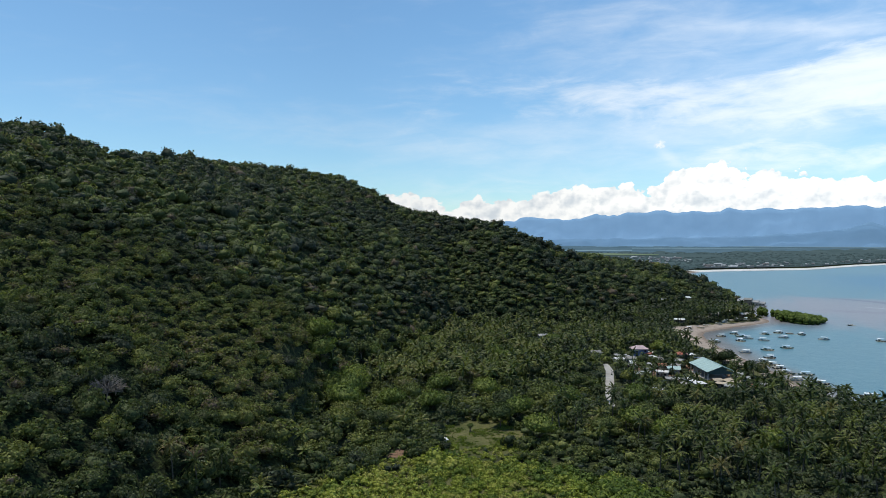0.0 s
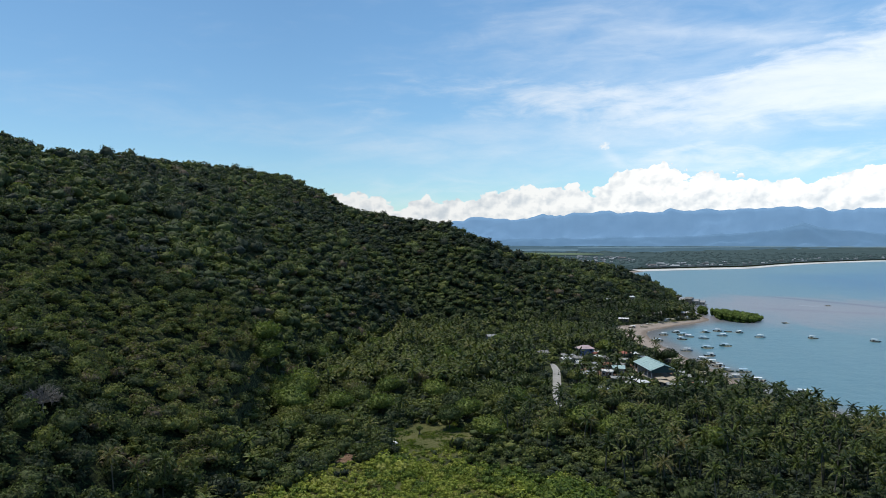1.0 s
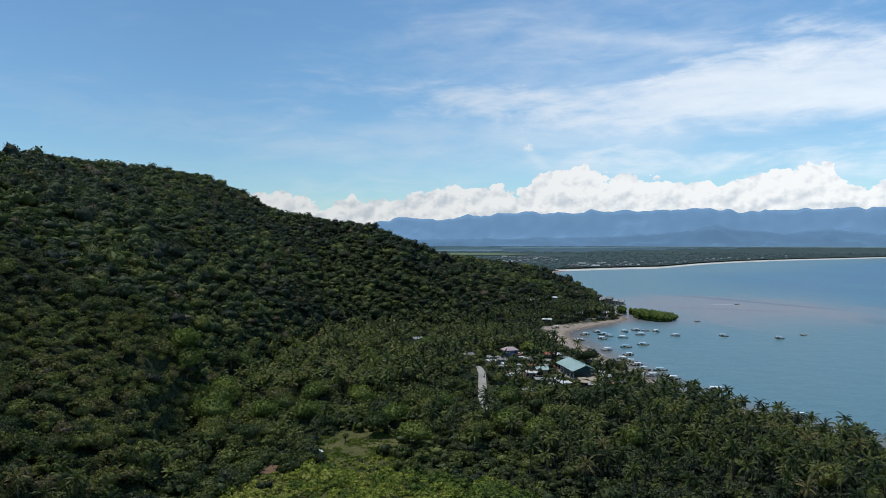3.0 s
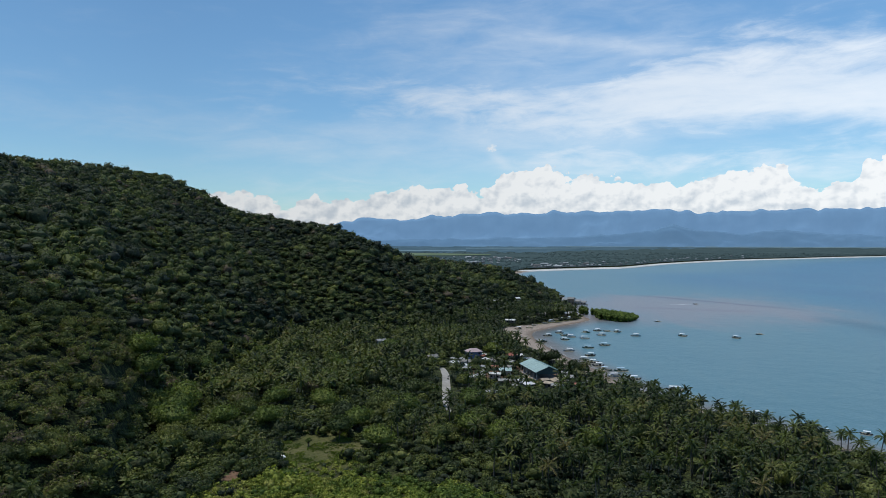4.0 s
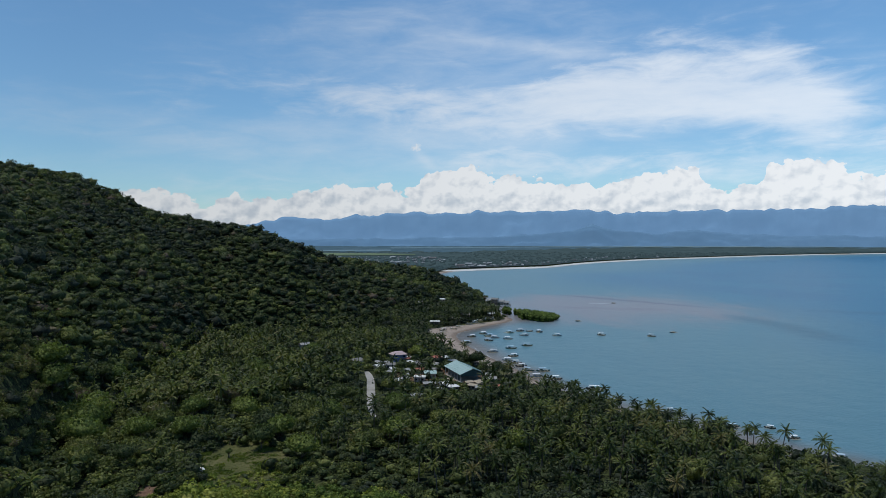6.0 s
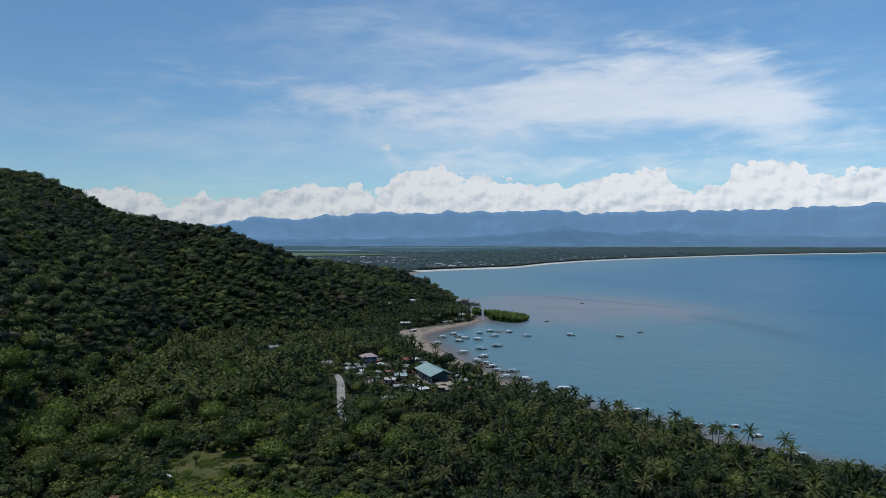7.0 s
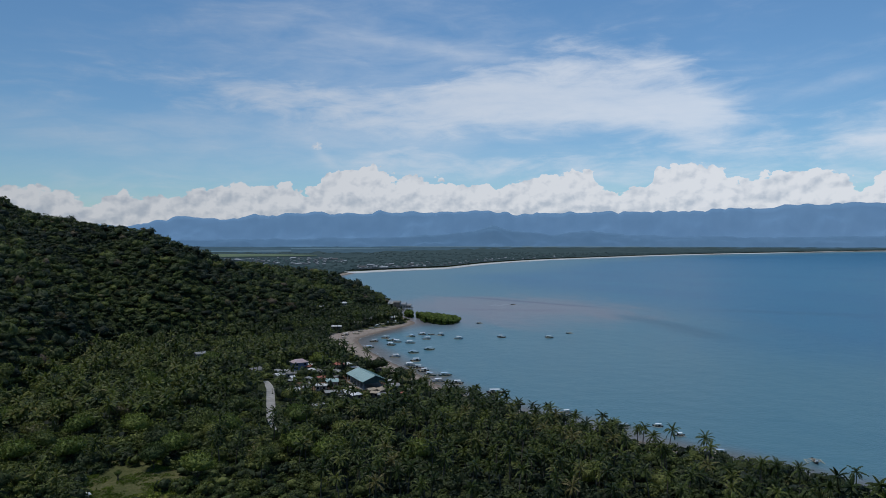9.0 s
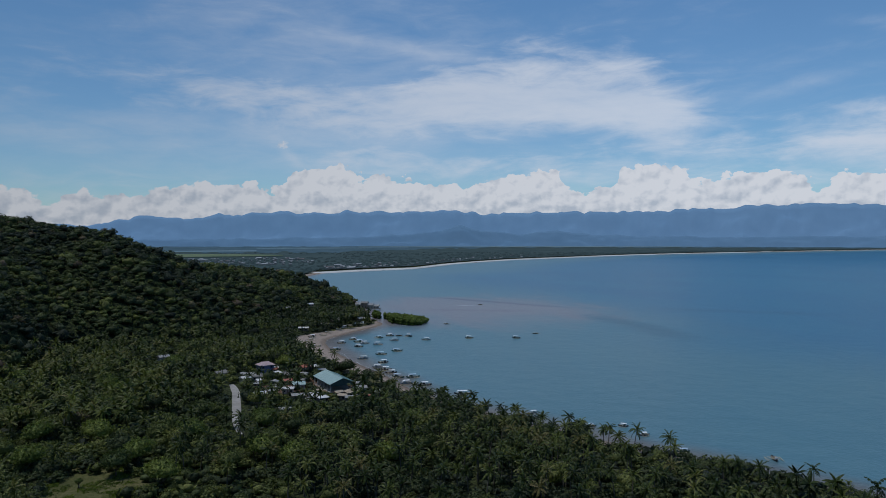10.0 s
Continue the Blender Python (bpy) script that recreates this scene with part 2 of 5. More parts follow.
def speckled(name, c0, c1, scale, rough=0.85, spec=0.2, relief=0.0, metal=0.0, detail=5.0, streak=None):
    """A surface of two colours mixed by grain and by broader stains."""
    m, n, b, out = material(name, rough, spec, metal)
    co = n.add("ShaderNodeTexCoord").outputs["Object"]
    g = n.noise(co, scale, detail)
    s = n.noise(co, scale * 0.13, 3.0)
    f = n.math("ADD", n.math("MULTIPLY", g, 0.6), n.math("MULTIPLY", s, 0.55))
    f = n.smooth(f, 0.36, 0.78)
    if streak:
        w = n.add("ShaderNodeTexWave", i_Vector=co, i_Scale=streak, i_Distortion=0.4)
        f = n.math("ADD", n.math("MULTIPLY", f, 0.7), n.math("MULTIPLY", w.outputs[1], 0.3))
        bump(n, b, w.outputs[1], 0.5, 0.04)
    elif relief:
        bump(n, b, g, 0.6, relief)
    link(n, n.mix(f, (*c0, 1), (*c1, 1)), b.inputs["Base Color"])
    return m


M_BARK = speckled("bark", (0.10, 0.085, 0.065), (0.22, 0.19, 0.15), 3.0, relief=0.03)
M_TWIG = speckled("bare twigs", (0.15, 0.135, 0.12), (0.25, 0.225, 0.20), 2.0)
M_PALMTRUNK = speckled("palm trunk", (0.085, 0.075, 0.06), (0.17, 0.15, 0.12), 4.0, relief=0.02)
M_ROAD = speckled("worn concrete road", (0.22, 0.21, 0.195), (0.32, 0.31, 0.29), 0.5, relief=0.01)
M_TEAL = speckled("pale teal roof sheet", (0.23, 0.34, 0.32), (0.32, 0.43, 0.40), 0.6, 0.45, 0.5, streak=1.6)
# darker copy of the roof sheet: the right slope's shade put into colour
M_ROOFSHADED = speckled("teal roof sheet darkened for shade", (0.05, 0.12, 0.11), (0.08, 0.17, 0.15), 0.6, 0.5, 0.4, streak=1.6)
# gable and side sheets, their shade painted as a dark base colour
M_TEALSHADED = speckled("wall sheet darkened for shade", (0.03, 0.07, 0.075), (0.05, 0.10, 0.10), 0.6, 0.6)
M_RUST = speckled("rusty roof sheet", (0.24, 0.075, 0.05), (0.33, 0.14, 0.10), 0.9, 0.7, streak=2.0)
M_PINK = speckled("faded mauve roof sheet", (0.34, 0.25, 0.26), (0.46, 0.37, 0.37), 0.9, 0.6, streak=2.0)
M_ZINC = speckled("weathered zinc roof sheet", (0.17, 0.172, 0.168), (0.34, 0.34, 0.33), 0.8, 0.65, 0.25, streak=2.2)
M_GREYROOF = speckled("grey roof sheet", (0.13, 0.13, 0.12), (0.25, 0.24, 0.22), 0.8, 0.7, streak=2.2)
M_WHITEROOF = speckled("white roof sheet", (0.40, 0.41, 0.40), (0.64, 0.64, 0.62), 0.7, 0.6, 0.25, streak=2.0)
M_TAN = speckled("tan thatch", (0.27, 0.22, 0.16), (0.40, 0.34, 0.26), 2.0, relief=0.05)
M_GREENROOF = speckled("green roof sheet", (0.16, 0.30, 0.22), (0.24, 0.38, 0.30), 0.8, 0.5, streak=2.0)
M_WALL = speckled("lime washed wall", (0.36, 0.34, 0.31), (0.52, 0.50, 0.46), 0.9, relief=0.01)
M_BLUEWALL = speckled("blue painted wall", (0.13, 0.16, 0.27), (0.19, 0.22, 0.34), 0.8)
M_WOOD = speckled("grey weathered timber", (0.15, 0.12, 0.10), (0.27, 0.23, 0.19), 3.0, relief=0.01)
# window boxes: the darkness of an unlit room painted on a solid panel
M_DARK = speckled("unlit room dark", (0.015, 0.016, 0.018), (0.03, 0.03, 0.032), 2.0)
M_POST = speckled("steel post", (0.30, 0.31, 0.31), (0.42, 0.42, 0.41), 3.0, 0.5)
M_HULLS = [speckled("pale blue hull paint", (0.20, 0.28, 0.34), (0.34, 0.42, 0.48), 2.0, 0.4, 0.5),
           speckled("black hull paint", (0.015, 0.016, 0.018), (0.04, 0.04, 0.04), 2.0, 0.5, 0.4),
           speckled("green hull paint", (0.03, 0.09, 0.07), (0.05, 0.13, 0.10), 2.0, 0.4, 0.5)]
M_AWNING = speckled("white awning", (0.74, 0.75, 0.76), (0.88, 0.88, 0.87), 1.2, 0.6)
M_AWNINGBLUE = speckled("pale blue awning", (0.42, 0.55, 0.66), (0.55, 0.66, 0.74), 1.2, 0.6)
M_BAMBOO = speckled("bamboo", (0.42, 0.36, 0.25), (0.58, 0.52, 0.40), 4.0, 0.5)


def ground_material():
    m, n, b, out = material("soil, grass and sand", 0.95, 0.1)
    pos = n.add("ShaderNodeNewGeometry").outputs["Position"]
    sandy = n.add("ShaderNodeAttribute", attribute_name="sand").outputs["Fac"]
    bare = n.add("ShaderNodeAttribute", attribute_name="bare").outputs["Fac"]
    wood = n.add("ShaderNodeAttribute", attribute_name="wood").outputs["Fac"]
    g1, g2, g3 = n.noise(pos, 0.9, 6.0), n.noise(pos, 0.05, 4.0), n.noise(pos, 0.35, 5.0)
    grass = n.ramp(n.math("ADD", n.math("MULTIPLY", g1, 0.5), n.math("MULTIPLY", g2, 0.5)),
                   [(0.32, (0.046, 0.054, 0.018)), (0.5, (0.080, 0.084, 0.030)), (0.66, (0.140, 0.124, 0.060))])
    # leaf litter and low growth, with the trees' shade put into its dark colour
    shaded_litter = n.ramp(g1, [(0.38, (0.006, 0.010, 0.005)), (0.52, (0.018, 0.026, 0.011)), (0.66, (0.060, 0.080, 0.026))])
    grass = n.mix(wood, grass, shaded_litter)
    dirt = n.ramp(g3, [(0.3, (0.11, 0.065, 0.042)), (0.7, (0.20, 0.13, 0.088))])
    sand = n.ramp(n.math("ADD", n.math("MULTIPLY", g1, 0.4), n.math("MULTIPLY", g3, 0.6)), [(0.3, (0.21, 0.172, 0.140)), (0.7, (0.35, 0.295, 0.25))])
    wet = n.ramp(g3, [(0.3, (0.15, 0.12, 0.095)), (0.7, (0.22, 0.18, 0.145))])
    edge = n.math("ADD", sandy, n.math("MULTIPLY", n.math("SUBTRACT", g3, 0.5), 0.7))
    col = n.mix(n.smooth(n.math("ADD", bare, n.math("MULTIPLY", n.math("SUBTRACT", g3, 0.5), 0.8)), 0.4, 0.6), grass, dirt)
    col = n.mix(n.smooth(edge, 0.40, 0.55), col, sand)
    z = n.add("ShaderNodeSeparateXYZ", i_0=pos).outputs[2]
    col = n.mix(n.math("MULTIPLY", n.smooth(edge, 0.40, 0.55), n.smooth(z, 0.55, 0.15)), col, wet)
    link(n, col, b.inputs["Base Color"])
    bump(n, b, g1, 0.8, 0.9)
    return m


def sea_material():
    m, n, b, out = material("sea water", 0.32, 0.28)
    b.inputs["IOR"].default_value = 1.33
    pos = n.add("ShaderNodeNewGeometry").outputs["Position"]
    shore = n.add("ShaderNodeAttribute", attribute_name="shore").outputs["Fac"]      # metres from the beach
    flat = n.add("ShaderNodeMapping", i_Vector=pos, i_Scale=(1.0, 0.45, 1.0)).outputs[0]
    big = n.noise(flat, 0.006, 5.0, 0.6, dist=0.6)
    mid = n.noise(flat, 0.03, 4.0, 0.6)
    off = n.math("ADD", shore, n.math("MULTIPLY", n.math("SUBTRACT", big, 0.5), 160.0))
    deep = n.ramp(n.math("ADD", n.math("MULTIPLY", big, 0.7), n.math("MULTIPLY", mid, 0.3)),
                  [(0.35, SEA_A), (0.65, SEA_B)])
    shelf = n.mix(mid, SEA_SHELF, SEA_SHELF2)
    col = n.mix(n.smooth(off, 160.0, 420.0), shelf, deep)
    near = n.math("ADD", shore, n.math("MULTIPLY", n.math("SUBTRACT", mid, 0.5), 14.0))
    col = n.mix(n.smooth(near, 24.0, 2.0), col, (0.115, 0.105, 0.09, 1))
    # stirred-up mud over the reef flat
    sx, sy, _ = n.add("ShaderNodeSeparateXYZ", i_0=pos).outputs
    u = n.math("DIVIDE", n.math("SUBTRACT", sx, 355.0), 165.0)
    v = n.math("DIVIDE", n.math("SUBTRACT", n.math("ADD", sy, n.math("MULTIPLY", sx, -0.10)), 722.0), 172.0)
    q = n.math("ADD", n.math("MULTIPLY", u, u), n.math("MULTIPLY", v, v))
    q = n.math("ADD", q, n.math("MULTIPLY", n.math("SUBTRACT", n.noise(flat, 0.013, 6.0, 0.62, dist=1.2), 0.5), 3.6))
    col = n.mix(n.math("MULTIPLY", n.smooth(q, 1.7, 0.0), 0.85), col, (0.190, 0.176, 0.190, 1))
    # darker lines of current
    ruffle = n.math("MULTIPLY", n.math("SUBTRACT", n.noise(flat, 0.022, 5.0, 0.6), 0.5), 30.0)
    for (x0, y0), (x1, y1), wide, tone, amount in CURRENTS:
        L = math.hypot(x1 - x0, y1 - y0)
        ux, uy = (x1 - x0) / L, (y1 - y0) / L
        rx, ry = n.math("SUBTRACT", sx, x0), n.math("SUBTRACT", sy, y0)
        along = n.math("DIVIDE", n.math("ADD", n.math("MULTIPLY", rx, ux), n.math("MULTIPLY", ry, uy)), L)
        across = n.math("ABSOLUTE", n.math("ADD", n.math("SUBTRACT", n.math("MULTIPLY", rx, uy), n.math("MULTIPLY", ry, ux)), ruffle))
        band = n.math("MULTIPLY", n.smooth(across, wide, 0.0), n.math("MULTIPLY", n.smooth(along, -0.1, 0.25), n.smooth(along, 1.1, 0.7)))
        col = n.mix(n.math("MULTIPLY", band, amount), col, tone)
    link(n, col, b.inputs["Base Color"])
    w1, w2 = n.noise(pos, 0.55, 4.0, 0.6), n.noise(pos, 0.08, 3.0)
    bump(n, b, n.math("ADD", w1, n.math("MULTIPLY", w2, 2.0)), 0.30, 0.8)
    return m


SEA_A, SEA_B = (0.018, 0.104, 0.194, 1), (0.029, 0.136, 0.216, 1)
SEA_SHELF, SEA_SHELF2 = (0.054, 0.146, 0.186, 1), (0.082, 0.178, 0.212, 1)
# lines of current: from, to, half width, colour, strength
CURRENTS = [((383, 925), (480, 700), 13, (0.070, 0.072, 0.105, 1), 0.9), ((452, 640), (415, 430), 30, (0.018, 0.080, 0.118, 1), 0.6), ((560, 660), (700, 520), 34, (0.016, 0.076, 0.128, 1), 0.5),
            ((300, 760), (430, 690), 20, (0.125, 0.115, 0.140, 1), 0.6)]
M_GROUND, M_SEA = ground_material(), sea_material()


def haze_material(name, c0, c1, scale, glow):
    """Far land with the haze of ten kilometres of air painted into its colour and glow."""
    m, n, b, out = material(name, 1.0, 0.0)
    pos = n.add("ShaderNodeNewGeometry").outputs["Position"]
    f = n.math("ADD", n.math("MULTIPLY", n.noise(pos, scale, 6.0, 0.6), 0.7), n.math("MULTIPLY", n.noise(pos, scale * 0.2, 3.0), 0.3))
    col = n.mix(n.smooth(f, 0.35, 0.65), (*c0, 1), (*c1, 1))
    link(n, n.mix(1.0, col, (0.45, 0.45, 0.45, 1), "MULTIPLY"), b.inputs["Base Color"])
    # emission stands in for light scattered by the air in between
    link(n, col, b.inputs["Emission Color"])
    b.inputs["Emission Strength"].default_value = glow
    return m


M_MOUNTAIN = haze_material("hazy blue mountain slope", (0.112, 0.208, 0.340), (0.120, 0.218, 0.352), 0.010, 1.05)
M_FOOTHILL = haze_material("hazy blue foothill", (0.094, 0.180, 0.292), (0.103, 0.191, 0.306), 0.014, 0.98)
M_FARWOOD = haze_material("hazy distant woodland", (0.050, 0.082, 0.090), (0.072, 0.108, 0.116), 0.02, 0.5)
M_FARMID = haze_material("hazy blue-green woodland", (0.052, 0.096, 0.128), (0.074, 0.126, 0.166), 0.012, 0.7)
M_FARBLUE = haze_material("hazy blue plain", (0.076, 0.146, 0.215), (0.094, 0.170, 0.245), 0.012, 0.85)
M_FARFIELD = haze_material("hazy distant field", (0.105, 0.155, 0.110), (0.165, 0.220, 0.145), 0.012, 0.5)
M_FARPALE = haze_material("hazy distant stubble field", (0.10, 0.17, 0.225), (0.135, 0.21, 0.255), 0.01, 0.7)
M_FARSAND = haze_material("hazy pale sand", (0.58, 0.60, 0.61), (0.74, 0.75, 0.75), 0.01, 0.35)
M_FARWALL = haze_material("hazy pale walls", (0.08, 0.11, 0.13), (0.17, 0.21, 0.24), 0.02, 0.3)
M_FARROOF = haze_material("hazy pale roofs", (0.14, 0.17, 0.20), (0.54, 0.60, 0.66), 0.035, 0.3)
M_FARRUST = haze_material("hazy brown roofs", (0.11, 0.12, 0.13), (0.20, 0.19, 0.20), 0.02, 0.35)



# ---- building tools ----
def mesh_from(name, verts, quads=None, tris=None, mat=None, tint=None, smooth=False):
    me = bpy.data.meshes.new(name)
    verts = np.asarray(verts, np.float32)
    quads = np.zeros((0, 4), np.int32) if quads is None else np.asarray(quads, np.int32).reshape(-1, 4)
    tris = np.zeros((0, 3), np.int32) if tris is None else np.asarray(tris, np.int32).reshape(-1, 3)
    me.vertices.add(len(verts))
    me.vertices.foreach_set("co", verts.ravel())
    loops = np.concatenate([quads.ravel(), tris.ravel()])
    me.loops.add(len(loops))
    me.loops.foreach_set("vertex_index", loops)
    starts = np.concatenate([np.arange(len(quads)) * 4, len(quads) * 4 + np.arange(len(tris)) * 3]).astype(np.int32)
    me.polygons.add(len(starts))
    me.polygons.foreach_set("loop_start", starts)
    me.polygons.foreach_set("use_smooth", np.full(len(starts), smooth))
    for key, values in (tint or {}).items():
        at = me.attributes.new(key, "FLOAT", "POINT")
        at.data.foreach_set("value", np.asarray(values, np.float32))
    me.update(calc_edges=True)
    if mat:
        me.materials.append(mat)
    return me


def part(name, me, parent, label="", m=None):
    ob = new(name, me)
    ob.parent = parent
    if m is not None:
        ob.matrix_basis = m
    if label:
        ob["label"] = label
    return ob


class Soup:
    """Collects quads and triangles."""

    def __init__(self):
        self.v, self.q, self.t, self.n = [], [], [], 0

    def add(self, verts, quads=(), tris=()):
        verts = np.asarray(verts, float).reshape(-1, 3)
        if len(quads):
            self.q.append(np.asarray(quads).reshape(-1, 4) + self.n)
        if len(tris):
            self.t.append(np.asarray(tris).reshape(-1, 3) + self.n)
        self.v.append(verts)
        self.n += len(verts)
        return self

    def done(self):
        v = np.concatenate(self.v) if self.v else np.zeros((0, 3))
        q = np.concatenate(self.q) if self.q else np.zeros((0, 4), int)
        t = np.concatenate(self.t) if self.t else np.zeros((0, 3), int)
        return v, q, t

    def mesh(self, name, mat, smooth=False):
        v, q, t = self.done()
        return mesh_from(name, v, q, t, mat, None, smooth)


def box(s, x0, x1, y0, y1, z0, z1):
    v = [(x, y, z) for z in (z0, z1) for y in (y0, y1) for x in (x0, x1)]
    s.add(v, [(0, 2, 3, 1), (4, 5, 7, 6), (0, 1, 5, 4), (2, 6, 7, 3), (0, 4, 6, 2), (1, 3, 7, 5)])
    return s


def tube(s, points, radii, sides=6):
    points, up = np.asarray(points, float), np.array((0.13, 0.21, 1.0))
    rings = []
    for k, p in enumerate(points):
        d = points[min(k + 1, len(points) - 1)] - points[max(k - 1, 0)]
        d = d / np.linalg.norm(d)
        a = np.cross(d, up if abs(d[2]) < 0.9 else (1.0, 0.2, 0.1))
        a /= np.linalg.norm(a)
        b = np.cross(d, a)
        w = np.arange(sides) * 2 * np.pi / sides
        rings.append(p + radii[k] * (np.cos(w)[:, None] * a + np.sin(w)[:, None] * b))
    m, q = len(points), []
    for k in range(m - 1):
        for j in range(sides):
            j2 = (j + 1) % sides
            q.append((k * sides + j, k * sides + j2, (k + 1) * sides + j2, (k + 1) * sides + j))
    v = np.concatenate(rings + [points[:1], points[-1:]])
    t = [(j, m * sides, (j + 1) % sides) for j in range(sides)] + [((m - 1) * sides + (j + 1) % sides, m * sides + 1, (m - 1) * sides + j) for j in range(sides)]
    return s.add(v, q, t)


def ico(level):
    bm = bmesh.new()
    bmesh.ops.create_icosphere(bm, subdivisions=level, radius=1.0)
    v = np.array([p.co[:] for p in bm.verts])
    t = np.array([[p.index for p in f.verts] for f in bm.faces])
    bm.free()
    return v, t


ICO1, ICO2 = ico(1), ico(2)


def unit(a):
    return a / np.maximum(np.linalg.norm(a, axis=-1, keepdims=True), 1e-9)


def cards(s, rng, at, out, size, slim=0.62, tilt=0.75):
    """Leaf clumps: small bent diamonds that face outwards, more or less."""
    n = len(at)
    nrm = unit(out + rng.normal(0, tilt, (n, 3)) * (1, 1, 0.7))
    a = unit(np.cross(nrm, rng.normal(0, 1, (n, 3))))
    b = np.cross(nrm, a)
    L = (size * rng.uniform(0.6, 1.35, n))[:, None]
    v = np.stack([at - a * L * 0.5, at - b * L * slim * 0.5 + nrm * L * 0.12, at + a * L * 0.5 - nrm * L * 0.1, at + b * L * slim * 0.5 + nrm * L * 0.12], 1).reshape(-1, 3)
    q = np.arange(n * 4).reshape(n, 4)
    return s.add(v, q)


def crown_shape(rng, radius, height, lobes, leaves, leaf, core=ICO1, fill=0.80, plump=1.0, tilt=0.55):
    """A broadleaf crown about the origin, from z = 0 up to its height: uneven lobes heaped into a dome, each wrapped in leaf clumps."""
    s = Soup()
    cs, rs = [], []
    for k in range(lobes):
        f = (k + 0.5) / lobes
        w, d = k * 2.399 + rng.uniform(-0.5, 0.5), radius * 0.68 * math.sqrt(f) * rng.uniform(0.8, 1.15)
        r = radius * plump * rng.uniform(0.30, 0.48) * (1.12 - 0.3 * f)
        cs.append((d * math.cos(w), d * math.sin(w), max((height - r * 0.8) * (1 - 0.62 * f ** 1.3) * rng.uniform(0.82, 1.06), r * 0.5)))
        rs.append(r)
    cs, rs = np.array(cs), np.array(rs)
    flat = np.array((1, 1, 0.85))
    for c, r in zip(cs, rs):
        v = core[0] * (r * fill) * flat * rng.uniform(0.78, 1.15, (len(core[0]), 1)) + c
        s.add(v, tris=core[1])
    which = rng.choice(lobes, leaves, p=rs ** 2 / (rs ** 2).sum())
    d = unit(rng.normal(0, 1, (leaves, 3)) + (0, 0, 0.30))
    at = cs[which] + d * rs[which][:, None] * flat * rng.uniform(0.84, 1.16, (leaves, 1))
    cards(s, rng, at, d, leaf, 0.66, tilt)
    return s.done()


def umbrella_shape(rng, height, bumps, leaves, leaf, core=ICO2, low=0.35, shrink=1.0):
    """A spreading crown of radius 1 about the origin: one broad, shallow, uneven dome over a drawn-in underside, with a fringe of leaf clumps."""
    s = Soup()
    knots = unit(rng.normal(0, 1, (bumps, 3)) * (1, 1, 0.6) + (0, 0, 0.35))
    weight = rng.uniform(0.5, 1.0, bumps)
    sway = rng.uniform(-0.22, 0.22, 2)

    def hull(d):
        near = np.clip((d @ knots.T - 0.62) / 0.38, 0, 1) ** 1.3 * weight
        r = 0.70 + 0.34 * near.max(1)
        z = np.where(d[:, 2] > 0, d[:, 2] * height, d[:, 2] * low)
        return np.stack([d[:, 0] * r + sway[0] * d[:, 2], d[:, 1] * r + sway[1] * d[:, 2], z * (r * 0.9 + 0.1) + low], 1)

    s.add(hull(core[0]) * rng.uniform(0.80, 1.04, (len(core[0]), 1)) * shrink, tris=core[1])
    d = unit(rng.normal(0, 1, (leaves, 3)) + (0, 0, 0.45))
    cards(s, rng, hull(d) * rng.uniform(0.92 * shrink, 1.08, (leaves, 1)), d, leaf, 0.7, 0.75 if shrink == 1.0 else 0.95)
    return s.done()


def palm_shape(rng, fronds, segs, length=4.0, teeth=True, blade=0.64):
    """The crown of a coconut palm about the origin: arching fronds, each a pair of drooping blades; the nearer palms have toothed edges."""
    s = Soup()
    up = np.array((0, 0, 1.0))
    for k in range(fronds):
        w = k * 2.399 + rng.uniform(-0.35, 0.35)
        rise = radians(72 - 112 * (k / fronds) ** 0.85 + rng.uniform(-11, 11))
        L = length * rng.uniform(0.80, 1.12)
        u = np.linspace(0, 1, segs + 1)
        ang = rise - radians(rng.uniform(48, 88)) * u ** 1.5
        step = L / segs
        hor = np.concatenate([[0], np.cumsum(np.cos(ang[:-1]) * step)])
        ver = np.concatenate([[0], np.cumsum(np.sin(ang[:-1]) * step)])
        dirh, side = np.array((math.cos(w), math.sin(w), 0)), np.array((-math.sin(w), math.cos(w), 0))
        rach = hor[:, None] * dirh + ver[:, None] * up
        fwd = unit(np.gradient(rach, axis=0))
        for sg in (-1, 1):
            wid = (blade * np.sin(np.pi * (0.14 + 0.84 * u)) ** 0.7 * rng.uniform(0.85, 1.12, segs + 1))[:, None]
            hang = rng.uniform(0.35, 0.8)
            tip = rach + side * sg * wid * 0.66 + fwd * wid * 0.40 - up * wid * hang
            if not teeth:
                i = np.arange(segs)
                s.add(np.concatenate([rach, tip]), np.stack([i, i + 1, i + segs + 2, i + segs + 1], 1))
                continue
            v, q = [], []
            for i in range(segs):
                mid = (rach[i] + rach[i + 1]) / 2
                t0 = mid + (tip[i] - rach[i]) * rng.uniform(0.95, 1.12) - fwd[i] * step * 0.12
                t1 = mid + (tip[i] - rach[i]) * rng.uniform(0.85, 1.0) + fwd[i] * step * 0.42
                v += [rach[i], rach[i + 1], t1, t0]
                q.append((4 * i, 4 * i + 1, 4 * i + 2, 4 * i + 3))
            s.add(np.array(v), q)
    return s.done()


